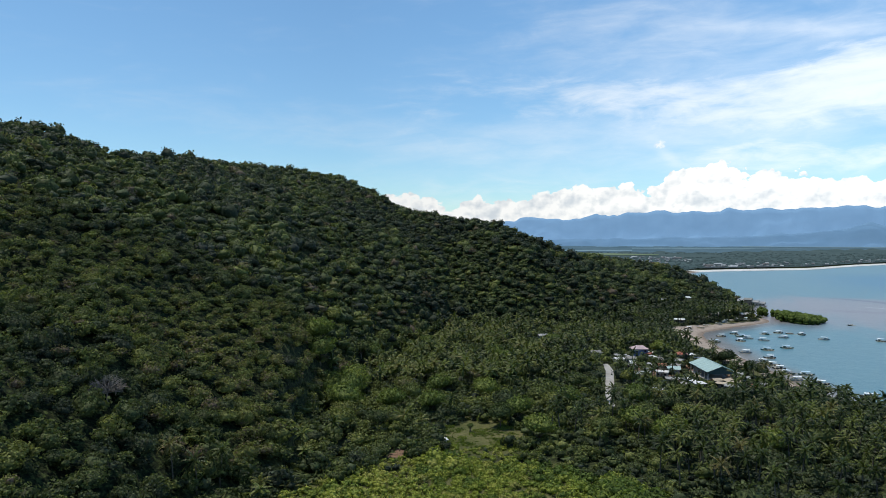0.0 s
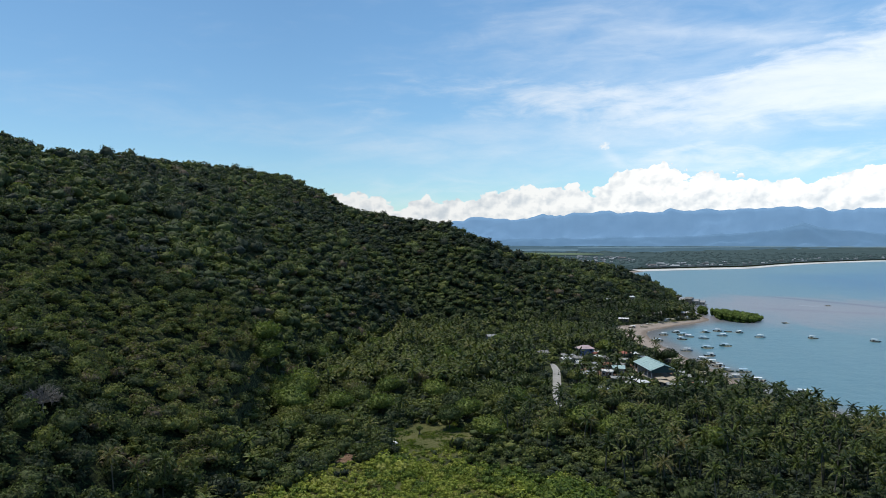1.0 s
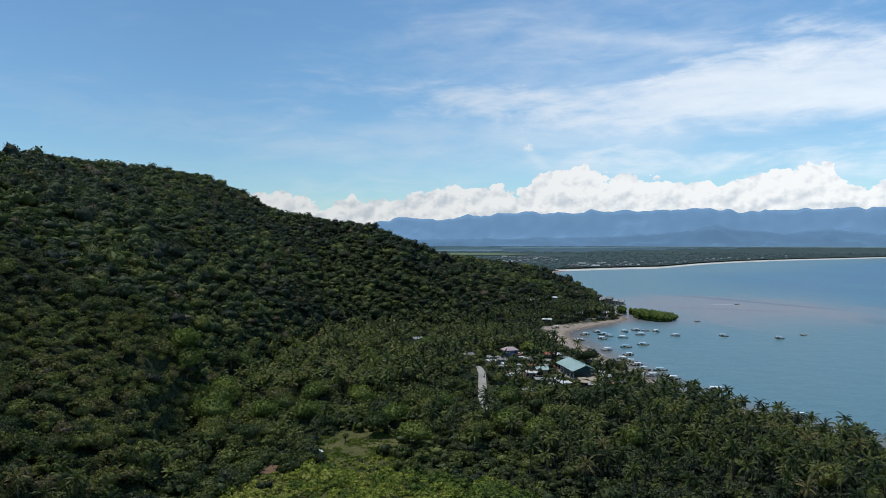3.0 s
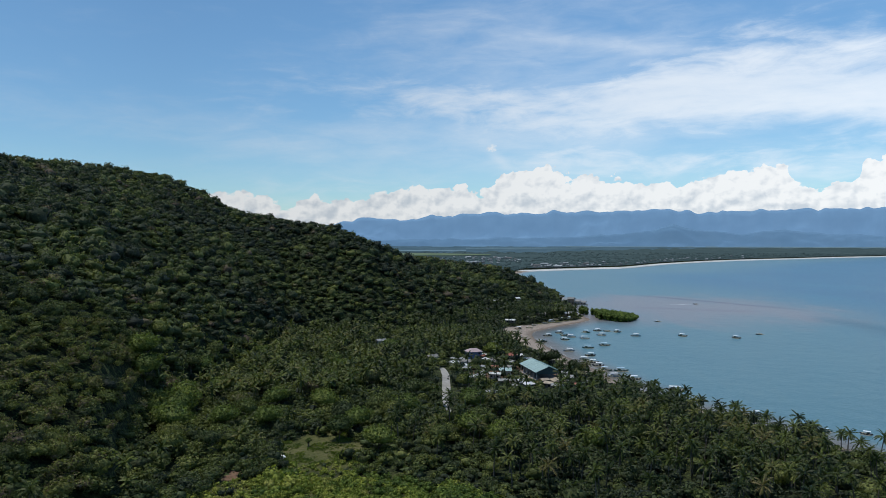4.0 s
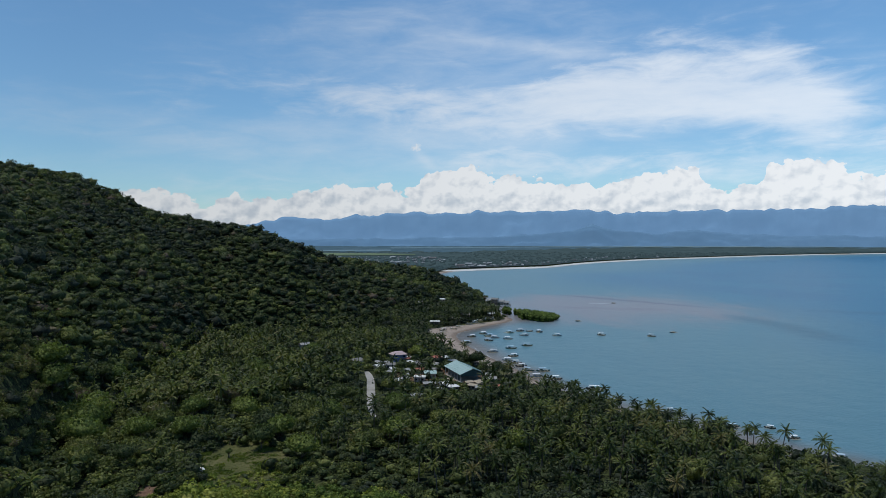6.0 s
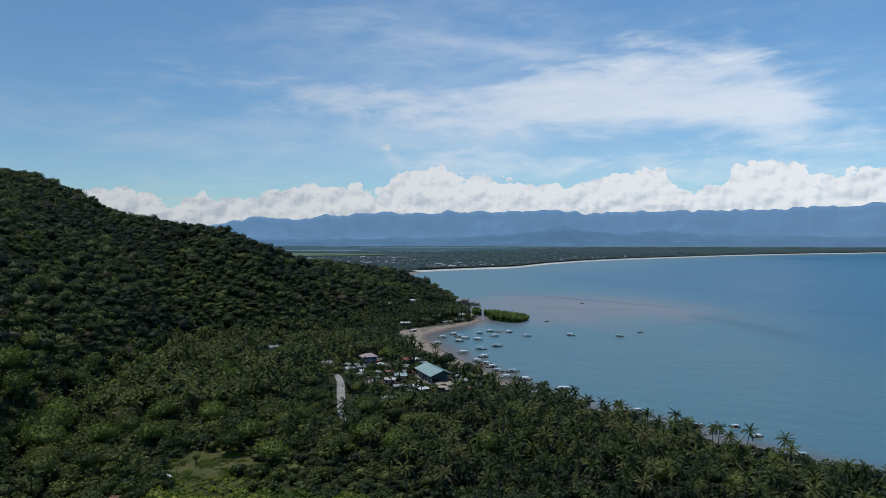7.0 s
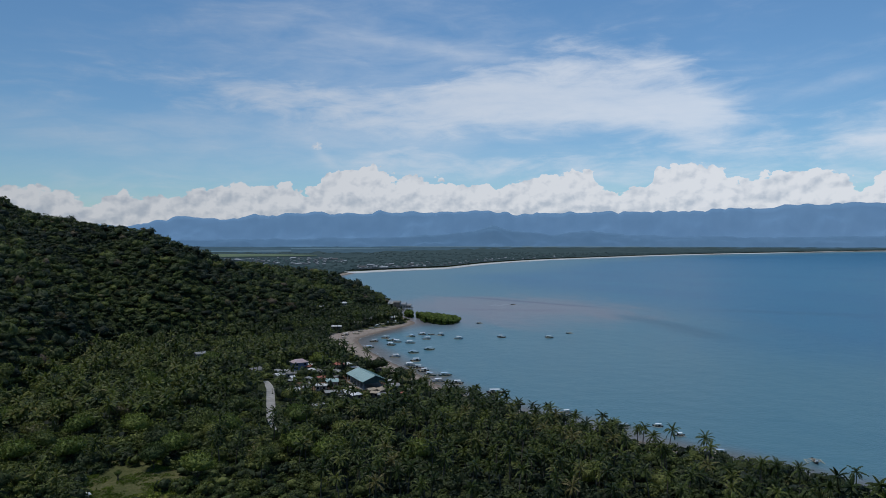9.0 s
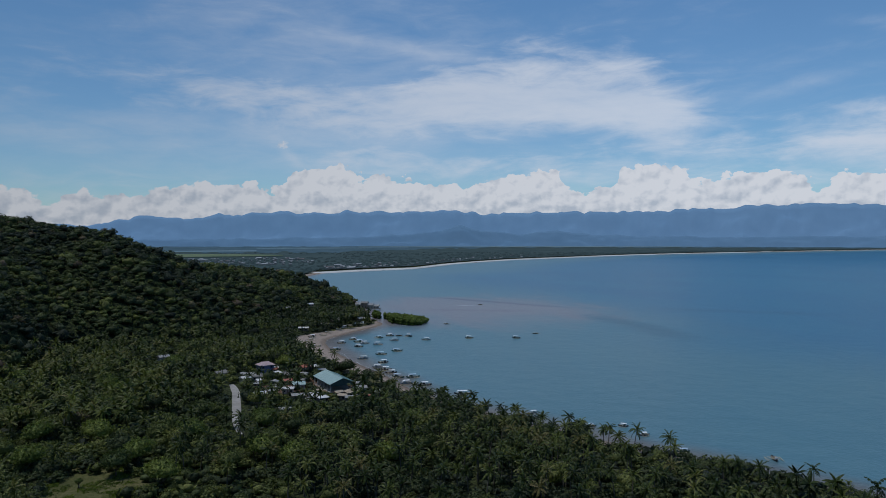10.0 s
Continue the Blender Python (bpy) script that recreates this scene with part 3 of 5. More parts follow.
def scatter(name, shapes, places, mat, label, category, smooth=True):
    """ONE mesh out of many plants. places: rows of x, y, z, turn, size, height scale, tint, shape number."""
    vs, qs, ts, tn, base = [], [], [], [], 0
    for k, (v, q, t) in enumerate(shapes):
        rows = places[places[:, 7].astype(int) == k]
        if not len(rows):
            continue
        c, sn = np.cos(rows[:, 3])[:, None], np.sin(rows[:, 3])[:, None]
        sz = rows[:, 4][:, None]
        x = (v[:, 0] * c - v[:, 1] * sn) * sz + rows[:, 0][:, None]
        y = (v[:, 0] * sn + v[:, 1] * c) * sz + rows[:, 1][:, None]
        z = v[:, 2] * sz * rows[:, 5][:, None] + rows[:, 2][:, None]
        n = len(rows)
        offs = base + np.arange(n)[:, None, None] * len(v)
        vs.append(np.stack([x, y, z], -1).reshape(-1, 3))
        qs.append((q[None] + offs).reshape(-1, 4))
        ts.append((t[None] + offs).reshape(-1, 3))
        tn.append(np.repeat(rows[:, 6], len(v)))
        base += n * len(v)
    me = mesh_from(name, np.concatenate(vs), np.concatenate(qs), np.concatenate(ts), mat, {"tint": np.concatenate(tn)}, smooth)
    return tagged(new(name, me), label, category, kind="stuff")


# ---- the lie of the land ----
def fbm(x, y, scale, seed=0, octaves=3):
    """Smooth value noise, about -1 to 1."""
    out, amp = np.zeros_like(np.asarray(x, float)), 1.0
    for o in range(octaves):
        u, v = np.asarray(x) / scale + 17.3 * seed + 5.1 * o, np.asarray(y) / scale + 9.7 * seed + 3.7 * o
        i, j = np.floor(u), np.floor(v)
        fu, fv = u - i, v - j
        fu, fv = fu * fu * (3 - 2 * fu), fv * fv * (3 - 2 * fv)
        h = lambda a, b: np.modf(np.abs(np.sin(a * 127.1 + b * 311.7 + seed * 74.7) * 43758.5453))[0] * 2 - 1
        out = out + amp * ((h(i, j) * (1 - fu) + h(i + 1, j) * fu) * (1 - fv) + (h(i, j + 1) * (1 - fu) + h(i + 1, j + 1) * fu) * fv)
        amp, scale = amp * 0.5, scale * 0.5
    return out / 1.6


# the hill: azimuth (degrees right of +y), then range and tree-top height at its foot and along its crest
H_AZ = np.array([-120, -60, -38, -34.7, -31, -27, -23, -18.8, -14.4, -12, -8.9, -5.3, -1.6, 1.1, 3.8, 8.2, 11.6, 13.6, 15.6, 17.2])
H_FOOT = np.array([120, 125, 135, 150, 160, 182, 200, 225, 345, 390, 450, 535, 540, 550, 580, 640, 705, 780, 850, 890])
H_FOOTZ = np.array([10, 12, 14, 15, 15, 14, 14, 16, 20, 21, 20, 14, 12, 12, 12, 13, 13, 13, 11, 9])
H_CREST = np.array([300, 430, 480, 480, 480, 560, 640, 710, 760, 760, 740, 720, 690, 670, 700, 800, 860, 890, 900, 920])
H_RISE = np.array([0.10, 0.14, 0.1455, 0.137, 0.114, 0.1147, 0.107, 0.102, 0.0917, 0.0738, 0.0445, 0.0357, 0.0269, 0.0077, -0.0131, -0.0236, -0.0309, -0.0452, -0.062, -0.068])
EYE_Z = 75.0


def polar(x, y):
    return np.degrees(np.arctan2(x, y)), np.hypot(x, y)


def canopy(x, y):
    """Height of the tree tops on the hill; under the plain's level off it."""
    az, r = polar(x, y)
    rf, zf, rc = np.interp(az, H_AZ, H_FOOT), np.interp(az, H_AZ, H_FOOTZ), np.interp(az, H_AZ, H_CREST)
    zc = 70 + np.interp(az, H_AZ, H_RISE) * rc
    u = (r - rf) / (rc - rf)
    up = zf + (zc - zf) * np.clip(u, 0, 1) ** 0.86
    fold = fbm(x, y, 95, 3) * 7.0 * np.clip(u * 3, 0, 1) * np.clip((1 - u) * 3.0, 0, 1)
    z = up + fold - np.maximum(r - rc, 0) * 0.30 - np.maximum(-u, 0) * (rc - rf) * 0.5
    out = np.maximum(az - 17.2, 0) * r / 57.3 + np.maximum(-120 - az, 0) * r / 57.3
    return z - out * 0.5


# the shore, seaward edge, from near the camera along the bay and out to the far coast; land lies on its left
SHORE = np.array([(330, -700), (262, -150), (232, 20), (228, 80), (218, 118), (211, 147), (201, 174), (191, 194), (180, 213), (172, 232), (162, 262), (149, 298), (139, 335),
                  (136, 368), (137, 400), (134, 430), (133, 457), (133, 505), (138, 555), (158, 578), (182, 603), (213, 630), (222, 652), (222, 690), (234, 735), (246, 775),
                  (257, 830), (262, 880), (262, 940), (240, 1050), (250, 1250), (330, 1500), (418, 1690)], float)


def rounded(p):
    """The same line with its corners cut."""
    q = np.stack([p[:-1] * 0.75 + p[1:] * 0.25, p[:-1] * 0.25 + p[1:] * 0.75], 1).reshape(-1, 2)
    return np.concatenate([p[:1], q, p[-1:]])


SHORE = rounded(SHORE)


def far_coast():
    rows = [(21.6, 1990), (24.5, 2350), (29.1, 2830), (33.6, 3240), (38.8, 3880), (46.2, 4850), (55.9, 6900), (70, 9500), (95, 14000)]
    return np.array([(r * math.sin(radians(a)), r * math.cos(radians(a))) for a, r in rows])


COAST = np.concatenate([SHORE, far_coast()])


def shore_distance(x, y):
    """Metres inland (+) or out to sea (-)."""
    p = np.stack([np.ravel(x), np.ravel(y)], 1)
    best, sign = np.full(len(p), 1e12), np.ones(len(p))
    for a, b in zip(COAST[:-1], COAST[1:]):
        d = b - a
        k = np.clip(((p - a) @ d) / (d @ d), 0, 1)
        off = p - a - k[:, None] * d
        dd = (off ** 2).sum(1)
        side = np.where(d[0] * (p[:, 1] - a[1]) - d[1] * (p[:, 0] - a[0]) >= 0, 1.0, -1.0)
        hit = dd < best
        best, sign = np.where(hit, dd, best), np.where(hit, side, sign)
    return (np.sqrt(best) * sign).reshape(np.shape(x))


def ground_z(x, y, sd=None):
    sd = shore_distance(x, y) if sd is None else sd
    plain = np.where(sd > 0, np.minimum(sd * 0.11, 2.2), np.maximum(sd * 0.05, -5.0)) + np.clip(sd / 60, 0, 1) * fbm(x, y, 60, 1) * 0.5
    return np.maximum(plain, np.where(sd > 0, np.minimum(canopy(x, y) - 3.4, np.maximum(sd, 0) * 0.9), -9))


def squeeze(x, y, z):
    """Brings what lies beyond 3 km nearer along the line of sight, up to 4.7 km, without changing its bearing and elevation."""
    r = np.hypot(x, y)
    near = np.where(r > 3000, 3000 + 1700 * (1 - np.exp(-(r - 3000) / 1700)), r)
    k = near / np.maximum(r, 1e-6)
    return x * k, y * k, np.where(r > 3000, EYE_Z - (EYE_Z - z) * k, z)


def sheet(azs, rs, height):
    A, R = np.meshgrid(np.radians(azs), rs, indexing="ij")
    x, y = R * np.sin(A), R * np.cos(A)
    sd = shore_distance(x, y)
    z = height(x, y, sd)
    v = np.stack(squeeze(x, y, z), -1).reshape(-1, 3)
    n, m = len(azs), len(rs)
    i, j = np.meshgrid(np.arange(n - 1), np.arange(m - 1), indexing="ij")
    k = (i * m + j).ravel()
    return v, np.stack([k, k + 1, k + m + 1, k + m], 1), x.ravel(), y.ravel(), sd.ravel()


AZ_FINE = np.concatenate([np.arange(-180, -45, 5.0), np.arange(-45, 62, 0.5), np.arange(62, 181, 5.0), [180.0]])
AZ_FINE = np.unique(np.round(AZ_FINE, 3))
R_FINE = np.concatenate([[0.01, 20, 40, 60, 80, 100], np.arange(110, 1000, 6.5), 1000 * 1.03 ** np.arange(0, 98), [22000, 30000, 45000, 70000]])


def road_x(y):
    return np.interp(y, [200, 250, 287, 305, 331, 374, 390, 411, 430], [31, 35, 39.0, 39.4, 42.7, 48.0, 48.5, 47.4, 42])


def build_ground():
    v, q, x, y, sd = sheet(AZ_FINE, R_FINE, ground_z)
    width = np.interp(y, [0, 330, 385, 400, 500, 540, 575, 610, 650, 690, 780, 1000], [5, 7, 9, 13, 14, 22, 24, 11, 6, 3, 3, 2])
    sand = np.clip(1.2 - sd / np.maximum(width, 1) * 0.7, 0, 1)
    sand[(sd < 0) | (np.hypot(x, y) > 1200)] *= 0.9
    far = np.hypot(x, y)
    sand = np.where(far > 1300, np.where((np.degrees(np.arctan2(x, y)) > 12.7) & (sd < far * 0.0075), 1.0, 0.0), sand)
    bare = 1.2 * np.exp(-((x + 38.5) / 4.0) ** 2 - ((y - 222) / 5.0) ** 2) + 0.75 * np.exp(-((x - 88) / 42) ** 2 - ((y - 372) / 45) ** 2)
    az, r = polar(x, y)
    # where trees stand, the ground takes the litter colour with its painted shade
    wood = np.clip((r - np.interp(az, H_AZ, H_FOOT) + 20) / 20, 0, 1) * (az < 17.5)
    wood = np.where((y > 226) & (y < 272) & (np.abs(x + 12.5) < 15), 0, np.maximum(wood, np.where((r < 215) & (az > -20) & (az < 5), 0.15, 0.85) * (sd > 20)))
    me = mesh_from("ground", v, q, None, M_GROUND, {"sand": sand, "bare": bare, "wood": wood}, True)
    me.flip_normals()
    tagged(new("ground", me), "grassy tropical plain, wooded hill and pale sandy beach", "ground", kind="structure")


def build_sea():
    rs = np.concatenate([np.arange(60, 1000, 12.0), 1000 * 1.03 ** np.arange(0, 96), [22000, 30000, 45000, 70000]])
    az = np.unique(np.concatenate([np.arange(-180, 0, 10.0), np.arange(0, 64, 0.5), np.arange(64, 181, 6.0), [180.0]]))
    v, q, x, y, sd = sheet(az, rs, lambda x, y, sd: np.zeros_like(x))
    me = mesh_from("water", v, q, None, M_SEA, {"shore": -sd}, True)
    me.flip_normals()
    tagged(new("water", me), "calm blue-green sea water filling the bay", "sea", kind="structure")


build_ground()
build_sea()


# ---- far distance ----
def ridge(name, azs, base_r, tops, depth, mat, label, rough, seed):
    """A range of mountains as a sheet that climbs from its foot to its skyline and falls behind. tops: elevation in degrees."""
    rows, layers = [], 15
    for k in range(layers):
        u = k / (layers - 1)
        r = base_r + depth * u
        el = np.tan(np.radians(tops))
        z_top = EYE_Z + el * (base_r + depth)
        spur = fbm(azs * 82, np.full_like(azs, u * 600), 150, seed, 4) * rough
        z = -5 + (z_top + 5) * np.clip(u + spur * (1 - u) * u * 4, 0, None) ** 1.35
        x, y = r * np.sin(np.radians(azs)), r * np.cos(np.radians(azs))
        rows.append(np.stack([x, y, z], 1))
    last = rows[-1].copy()
    last[:, :2] *= 1.02
    last[:, 2] = -20
    rows.append(last)
    v = np.concatenate(rows)
    n = len(azs)
    i, j = np.meshgrid(np.arange(len(rows) - 1), np.arange(n - 1), indexing="ij")
    a = (i * n + j).ravel()
    return tagged(new(name, mesh_from(name, v, np.stack([a, a + 1, a + n + 1, a + n], 1), None, mat, None, True)), label, "mountain", kind="structure")


def skyline(azs, table, seed, jag):
    t = np.array(table)
    return np.interp(azs, t[:, 0], t[:, 1]) + fbm(azs, azs * 0, 2.6, seed, 2) * jag + (np.abs(fbm(azs, azs * 0 + 3, 1.3, seed + 1, 3)) - 0.25) * jag * 1.8


AZ_M = np.arange(-30, 84, 0.16)
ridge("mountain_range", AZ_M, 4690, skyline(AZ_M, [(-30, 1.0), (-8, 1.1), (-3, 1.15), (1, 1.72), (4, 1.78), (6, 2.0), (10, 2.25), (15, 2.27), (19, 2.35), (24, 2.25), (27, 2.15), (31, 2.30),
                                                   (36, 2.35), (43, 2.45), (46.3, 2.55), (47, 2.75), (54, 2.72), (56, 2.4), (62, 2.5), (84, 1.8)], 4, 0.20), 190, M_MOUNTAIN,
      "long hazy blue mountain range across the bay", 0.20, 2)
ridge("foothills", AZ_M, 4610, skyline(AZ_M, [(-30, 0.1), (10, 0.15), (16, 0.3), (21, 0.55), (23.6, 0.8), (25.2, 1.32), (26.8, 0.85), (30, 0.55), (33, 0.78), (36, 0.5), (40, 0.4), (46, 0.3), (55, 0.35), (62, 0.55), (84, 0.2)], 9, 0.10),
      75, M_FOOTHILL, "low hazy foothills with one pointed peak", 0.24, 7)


def far_patch(name, rows, mat, label, category, lift, wobble=0.0, skirt=0.0):
    """A flat strip of far land: rows of azimuth, near range, far range."""
    t = np.array(rows, float)
    az = np.linspace(t[0, 0], t[-1, 0], max(8, int((t[-1, 0] - t[0, 0]) * 4)))
    r0, r1 = np.interp(az, t[:, 0], t[:, 1]), np.interp(az, t[:, 0], t[:, 2])
    r0 = r0 * (1 + wobble * np.abs(fbm(az, az * 0, 1.1, 3, 3)))
    s, c = np.sin(np.radians(az)), np.cos(np.radians(az))
    n = len(az)
    rings = [(r0 * (1 - skirt), -0.2 if skirt else lift - 0.3)] + [(r0 * (r1 / r0) ** (k / 12), lift) for k in range(13)]
    v = np.concatenate([np.stack(squeeze(r * s, r * c, np.full(n, z)), 1) for r, z in rings])
    i = np.arange(n - 1)
    q = np.concatenate([np.stack([i + k * n, i + 1 + k * n, i + 1 + (k + 1) * n, i + (k + 1) * n], 1) for k in range(13)])
    return tagged(new(name, mesh_from(name, v, q, None, mat)), label, category, kind="structure")


def coast_rows(inset0, inset1, a0=12.0, a1=68):
    """Azimuth, near and far range of a strip that follows the far coast."""
    az, r = polar(COAST[-10:, 0], COAST[-10:, 1])
    return [(a, np.interp(a, az, r) * (1 + inset0), np.interp(a, az, r) * (1 + inset0 + (inset1 - inset0) * min(1, 0.25 + max(0, a - 13.0) / 4))) for a in np.linspace(a0, a1, 60)]


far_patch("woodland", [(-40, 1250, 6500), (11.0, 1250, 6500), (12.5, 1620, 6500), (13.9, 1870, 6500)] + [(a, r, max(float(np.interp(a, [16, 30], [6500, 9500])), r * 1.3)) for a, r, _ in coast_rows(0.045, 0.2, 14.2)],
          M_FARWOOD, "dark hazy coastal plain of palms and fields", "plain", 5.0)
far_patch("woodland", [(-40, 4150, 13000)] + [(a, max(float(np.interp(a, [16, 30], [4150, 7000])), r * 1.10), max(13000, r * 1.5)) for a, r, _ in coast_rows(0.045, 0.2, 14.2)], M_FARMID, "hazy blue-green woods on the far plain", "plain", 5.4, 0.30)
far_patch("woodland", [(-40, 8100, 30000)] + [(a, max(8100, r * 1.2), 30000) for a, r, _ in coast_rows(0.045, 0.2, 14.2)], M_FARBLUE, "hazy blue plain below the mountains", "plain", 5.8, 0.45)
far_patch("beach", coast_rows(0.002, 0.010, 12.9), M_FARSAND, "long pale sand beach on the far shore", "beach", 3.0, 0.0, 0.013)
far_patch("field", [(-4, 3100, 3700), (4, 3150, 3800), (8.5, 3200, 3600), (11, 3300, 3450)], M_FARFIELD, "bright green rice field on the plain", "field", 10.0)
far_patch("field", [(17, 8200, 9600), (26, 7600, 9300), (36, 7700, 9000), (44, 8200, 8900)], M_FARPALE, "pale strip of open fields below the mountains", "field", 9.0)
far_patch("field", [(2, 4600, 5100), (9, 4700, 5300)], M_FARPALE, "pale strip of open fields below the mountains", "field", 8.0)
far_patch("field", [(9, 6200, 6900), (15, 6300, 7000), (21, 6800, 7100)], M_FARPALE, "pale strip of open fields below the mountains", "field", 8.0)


def far_woods():
    """Tree clumps on the coastal plain."""
    rng = np.random.default_rng(21)
    az = rng.uniform(-6, 62, 5200)
    az_c, r_c = polar(COAST[-10:, 0], COAST[-10:, 1])
    near = np.where(az < 13.9, np.interp(az, [11, 12.5, 13.9], [1400, 1600, 1850]), np.interp(az, az_c, r_c) * 1.07)
    r = near + rng.uniform(0, 1, len(az)) ** 1.7 * np.maximum(4300 - near, 300)
    inside = ((az > -4) & (az < 15) & (r > 3000) & (r < 3850)) | ((az > 17) & (az < 44) & (r > 7600) & (r < 9600)) | ((az > 2) & (az < 9) & (r > 4600) & (r < 5300))
    az, r = az[~inside], r[~inside]
    x, y, z = squeeze(r * np.sin(np.radians(az)), r * np.cos(np.radians(az)), np.full(len(r), 4.0))
    k = np.hypot(x, y) / r
    rows = np.stack([x, y, z, rng.uniform(0, 6.3, len(r)), k * rng.uniform(2.5, 6.5, len(r)), rng.uniform(0.5, 0.95, len(r)), rng.uniform(0, 1, len(r)), rng.integers(0, 3, len(r))], 1)
    shapes = []
    for _ in range(3):
        v = ICO1[0] * (1.6, 1.0, 0.8) * rng.uniform(0.7, 1.3, (len(ICO1[0]), 1)) + (0, 0, 0.5)
        shapes.append((v, np.zeros((0, 4), int), ICO1[1]))
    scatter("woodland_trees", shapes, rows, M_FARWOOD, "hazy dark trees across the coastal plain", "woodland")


far_woods()


# ---- village plan: x, y, width, depth, wall height, turn, roof, wall, kind of roof ----
HOUSES = [
    (71, 422, 10.8, 8.6, 5.0, 12, "pink", "blue", "hip", "two-storey house with faded mauve roof and blue walls"),
    (64, 401, 9, 6, 2.7, -15, "grey", "wall", "gable", "low house with a grey tin roof"),
    (56, 399, 6, 5, 2.6, 25, "white", "wall", "gable", "small house with a bright white tin roof"),
    (57.5, 356, 7, 4.5, 2.6, 10, "white", "wood", "shed", "small shed with a bright white tin roof"),
    (79.7, 371, 7.5, 7, 2.9, -8, "teal", "wall", "gable", "house with a pale teal tin roof"),
    (72.5, 363, 7, 4, 2.7, -20, "white", "wall", "gable", "small house with a bright white tin roof"),
    (77, 399, 6, 6, 2.7, 30, "grey", "wood", "gable", "weathered house with a grey tin roof"),
    (69, 381, 7, 5, 2.7, 75, "zinc", "wood", "gable", "house with a weathered zinc roof"),
    (94, 418, 6.5, 6, 3.0, 18, "rust", "wall", "hip", "house with a rusty red tin roof"),
    (101, 343, 9, 7, 2.7, 6, "tan", "wood", "hip", "open cottage with a tan thatched roof"),
    (107, 350, 8, 5, 2.8, -12, "zinc", "wall", "gable", "house with a weathered zinc roof"),
    (94, 345, 5, 4, 2.6, 22, "tan", "wood", "gable", "small hut with a tan thatched roof"),
    (81, 343, 4.5, 7, 2.7, 8, "white", "wall", "gable", "small house with a bright white tin roof"),
    (74, 346, 7, 4, 2.6, -6, "zinc", "wood", "shed", "shed with a weathered zinc roof"),
    (84, 337, 6, 4, 2.5, 16, "white", "wood", "shed", "small shed with a bright white tin roof"),
    (63, 322, 6, 3.5, 2.4, 4, "zinc", "wood", "shed", "shed with a weathered zinc roof"),
    (97, 332, 7, 4, 2.5, -10, "zinc", "wood", "gable", "house with a weathered zinc roof"),
    (135, 606, 10, 5, 2.6, -22, "white", "wood", "gable", "long beach hut with a bright white roof"),
    (95, 507, 9, 6, 2.8, 10, "green", "wood", "gable", "house with a dull green tin roof"),
    (17.8, 491, 8, 6, 2.9, 20, "zinc", "wall", "gable", "lone house with a weathered zinc roof"),
    (66, 371, 5, 4, 2.4, 40, "zinc", "wood", "gable", "small hut with a weathered zinc roof"),
    (84, 384, 5, 4, 2.5, -35, "grey", "wood", "gable", "small hut with a grey tin roof"),
    (61, 409, 5.5, 4, 2.5, 60, "zinc", "wood", "gable", "small hut with a weathered zinc roof"),
    (82, 408, 5, 4, 2.5, 15, "grey", "wall", "gable", "small house with a grey tin roof"),
    (86, 354, 5, 3.5, 2.4, -18, "tan", "wood", "gable", "small hut with a tan thatched roof"),
    (63, 390, 4.5, 4, 2.4, 5, "white", "wood", "shed", "small shed with a bright white tin roof"),
    (112, 338, 5, 4, 2.4, 33, "zinc", "wood", "gable", "small hut with a weathered zinc roof"),
    (76, 420, 5, 4, 2.5, -40, "rust", "wood", "gable", "small hut with a rusty tin roof"),
    (45, 418, 9, 7, 2.8, 35, "grey", "wall", "gable", "low house with a grey tin roof"),
    (88, 398, 6, 5, 2.6, -25, "zinc", "wood", "gable", "house with a weathered zinc roof"),
]
SHACKS = []
shack_rng = np.random.default_rng(5)
while len(SHACKS) < 15:
    sx, sy = shack_rng.uniform(52, 114), shack_rng.uniform(332, 428)
    if all(math.hypot(sx - h[0], sy - h[1]) > max(h[2], h[3]) * 0.5 + 2.5 for h in HOUSES) and not (88 < sx < 108 and 350 < sy < 386) and sx > 54 + (sy - 330) * 0.02:
        kind = ("zinc", "grey", "white", "tan", "rust", "zinc")[len(SHACKS) % 6]
        HOUSES.append((sx, sy, shack_rng.uniform(2.9, 4.8) / 0.78, shack_rng.uniform(2.4, 3.6) / 0.78, shack_rng.uniform(2.0, 2.5), shack_rng.uniform(-45, 45), kind, "wood", "shed",
                       {"zinc": "lean-to shack with a weathered zinc roof", "grey": "lean-to shack with a dull grey roof", "white": "lean-to shack with a bright tin roof",
                        "tan": "lean-to shack with a brown thatched roof", "rust": "lean-to shack with a rusty roof"}[kind]))
        SHACKS.append(HOUSES[-1])
FARHOUSES = [(222, 736, 9, 6, "green"), (203, 659, 6, 5, "white"), (197, 690, 7, 5, "white"), (171, 740, 8, 5, "white"), (138, 692, 8, 5, "zinc"), (186, 668, 6, 5, "zinc"),
             (176, 655, 7, 5, "grey"), (205, 712, 7, 5, "white"), (188, 716, 6, 4, "zinc"), (212, 678, 5, 4, "white"), (160, 628, 7, 4, "grey")]
COURT = (98.0, 368.0)


# ---- boats: x, y, turn ----
MOORED = [(149, 536, 8), (163, 551, -15), (163.4, 537, 5), (156, 513, -10), (165, 527, 14), (136, 505, 10), (186, 553, -50), (198, 561, -12), (192, 534, 6), (211.5, 552, -40),
          (173, 518, 4), (217, 527, -12), (175.5, 482, 12), (160, 472, 10), (142.7, 460, 4)]
CLUSTER = [(150.5, 440, 8), (142, 425, -8), (144, 415, -4), (143, 403.5, 4), (142.5, 389.7, -30), (150.4, 386, 15), (140.5, 370.5, 20), (148.5, 362, 8), (253, 521.5, -14), (288.6, 506, -20),
           (158, 333, 4), (170, 283, 30), (181, 253, 20), (194, 247.4, -10), (193, 232.4, 25), (191.4, 208.4, 15)]
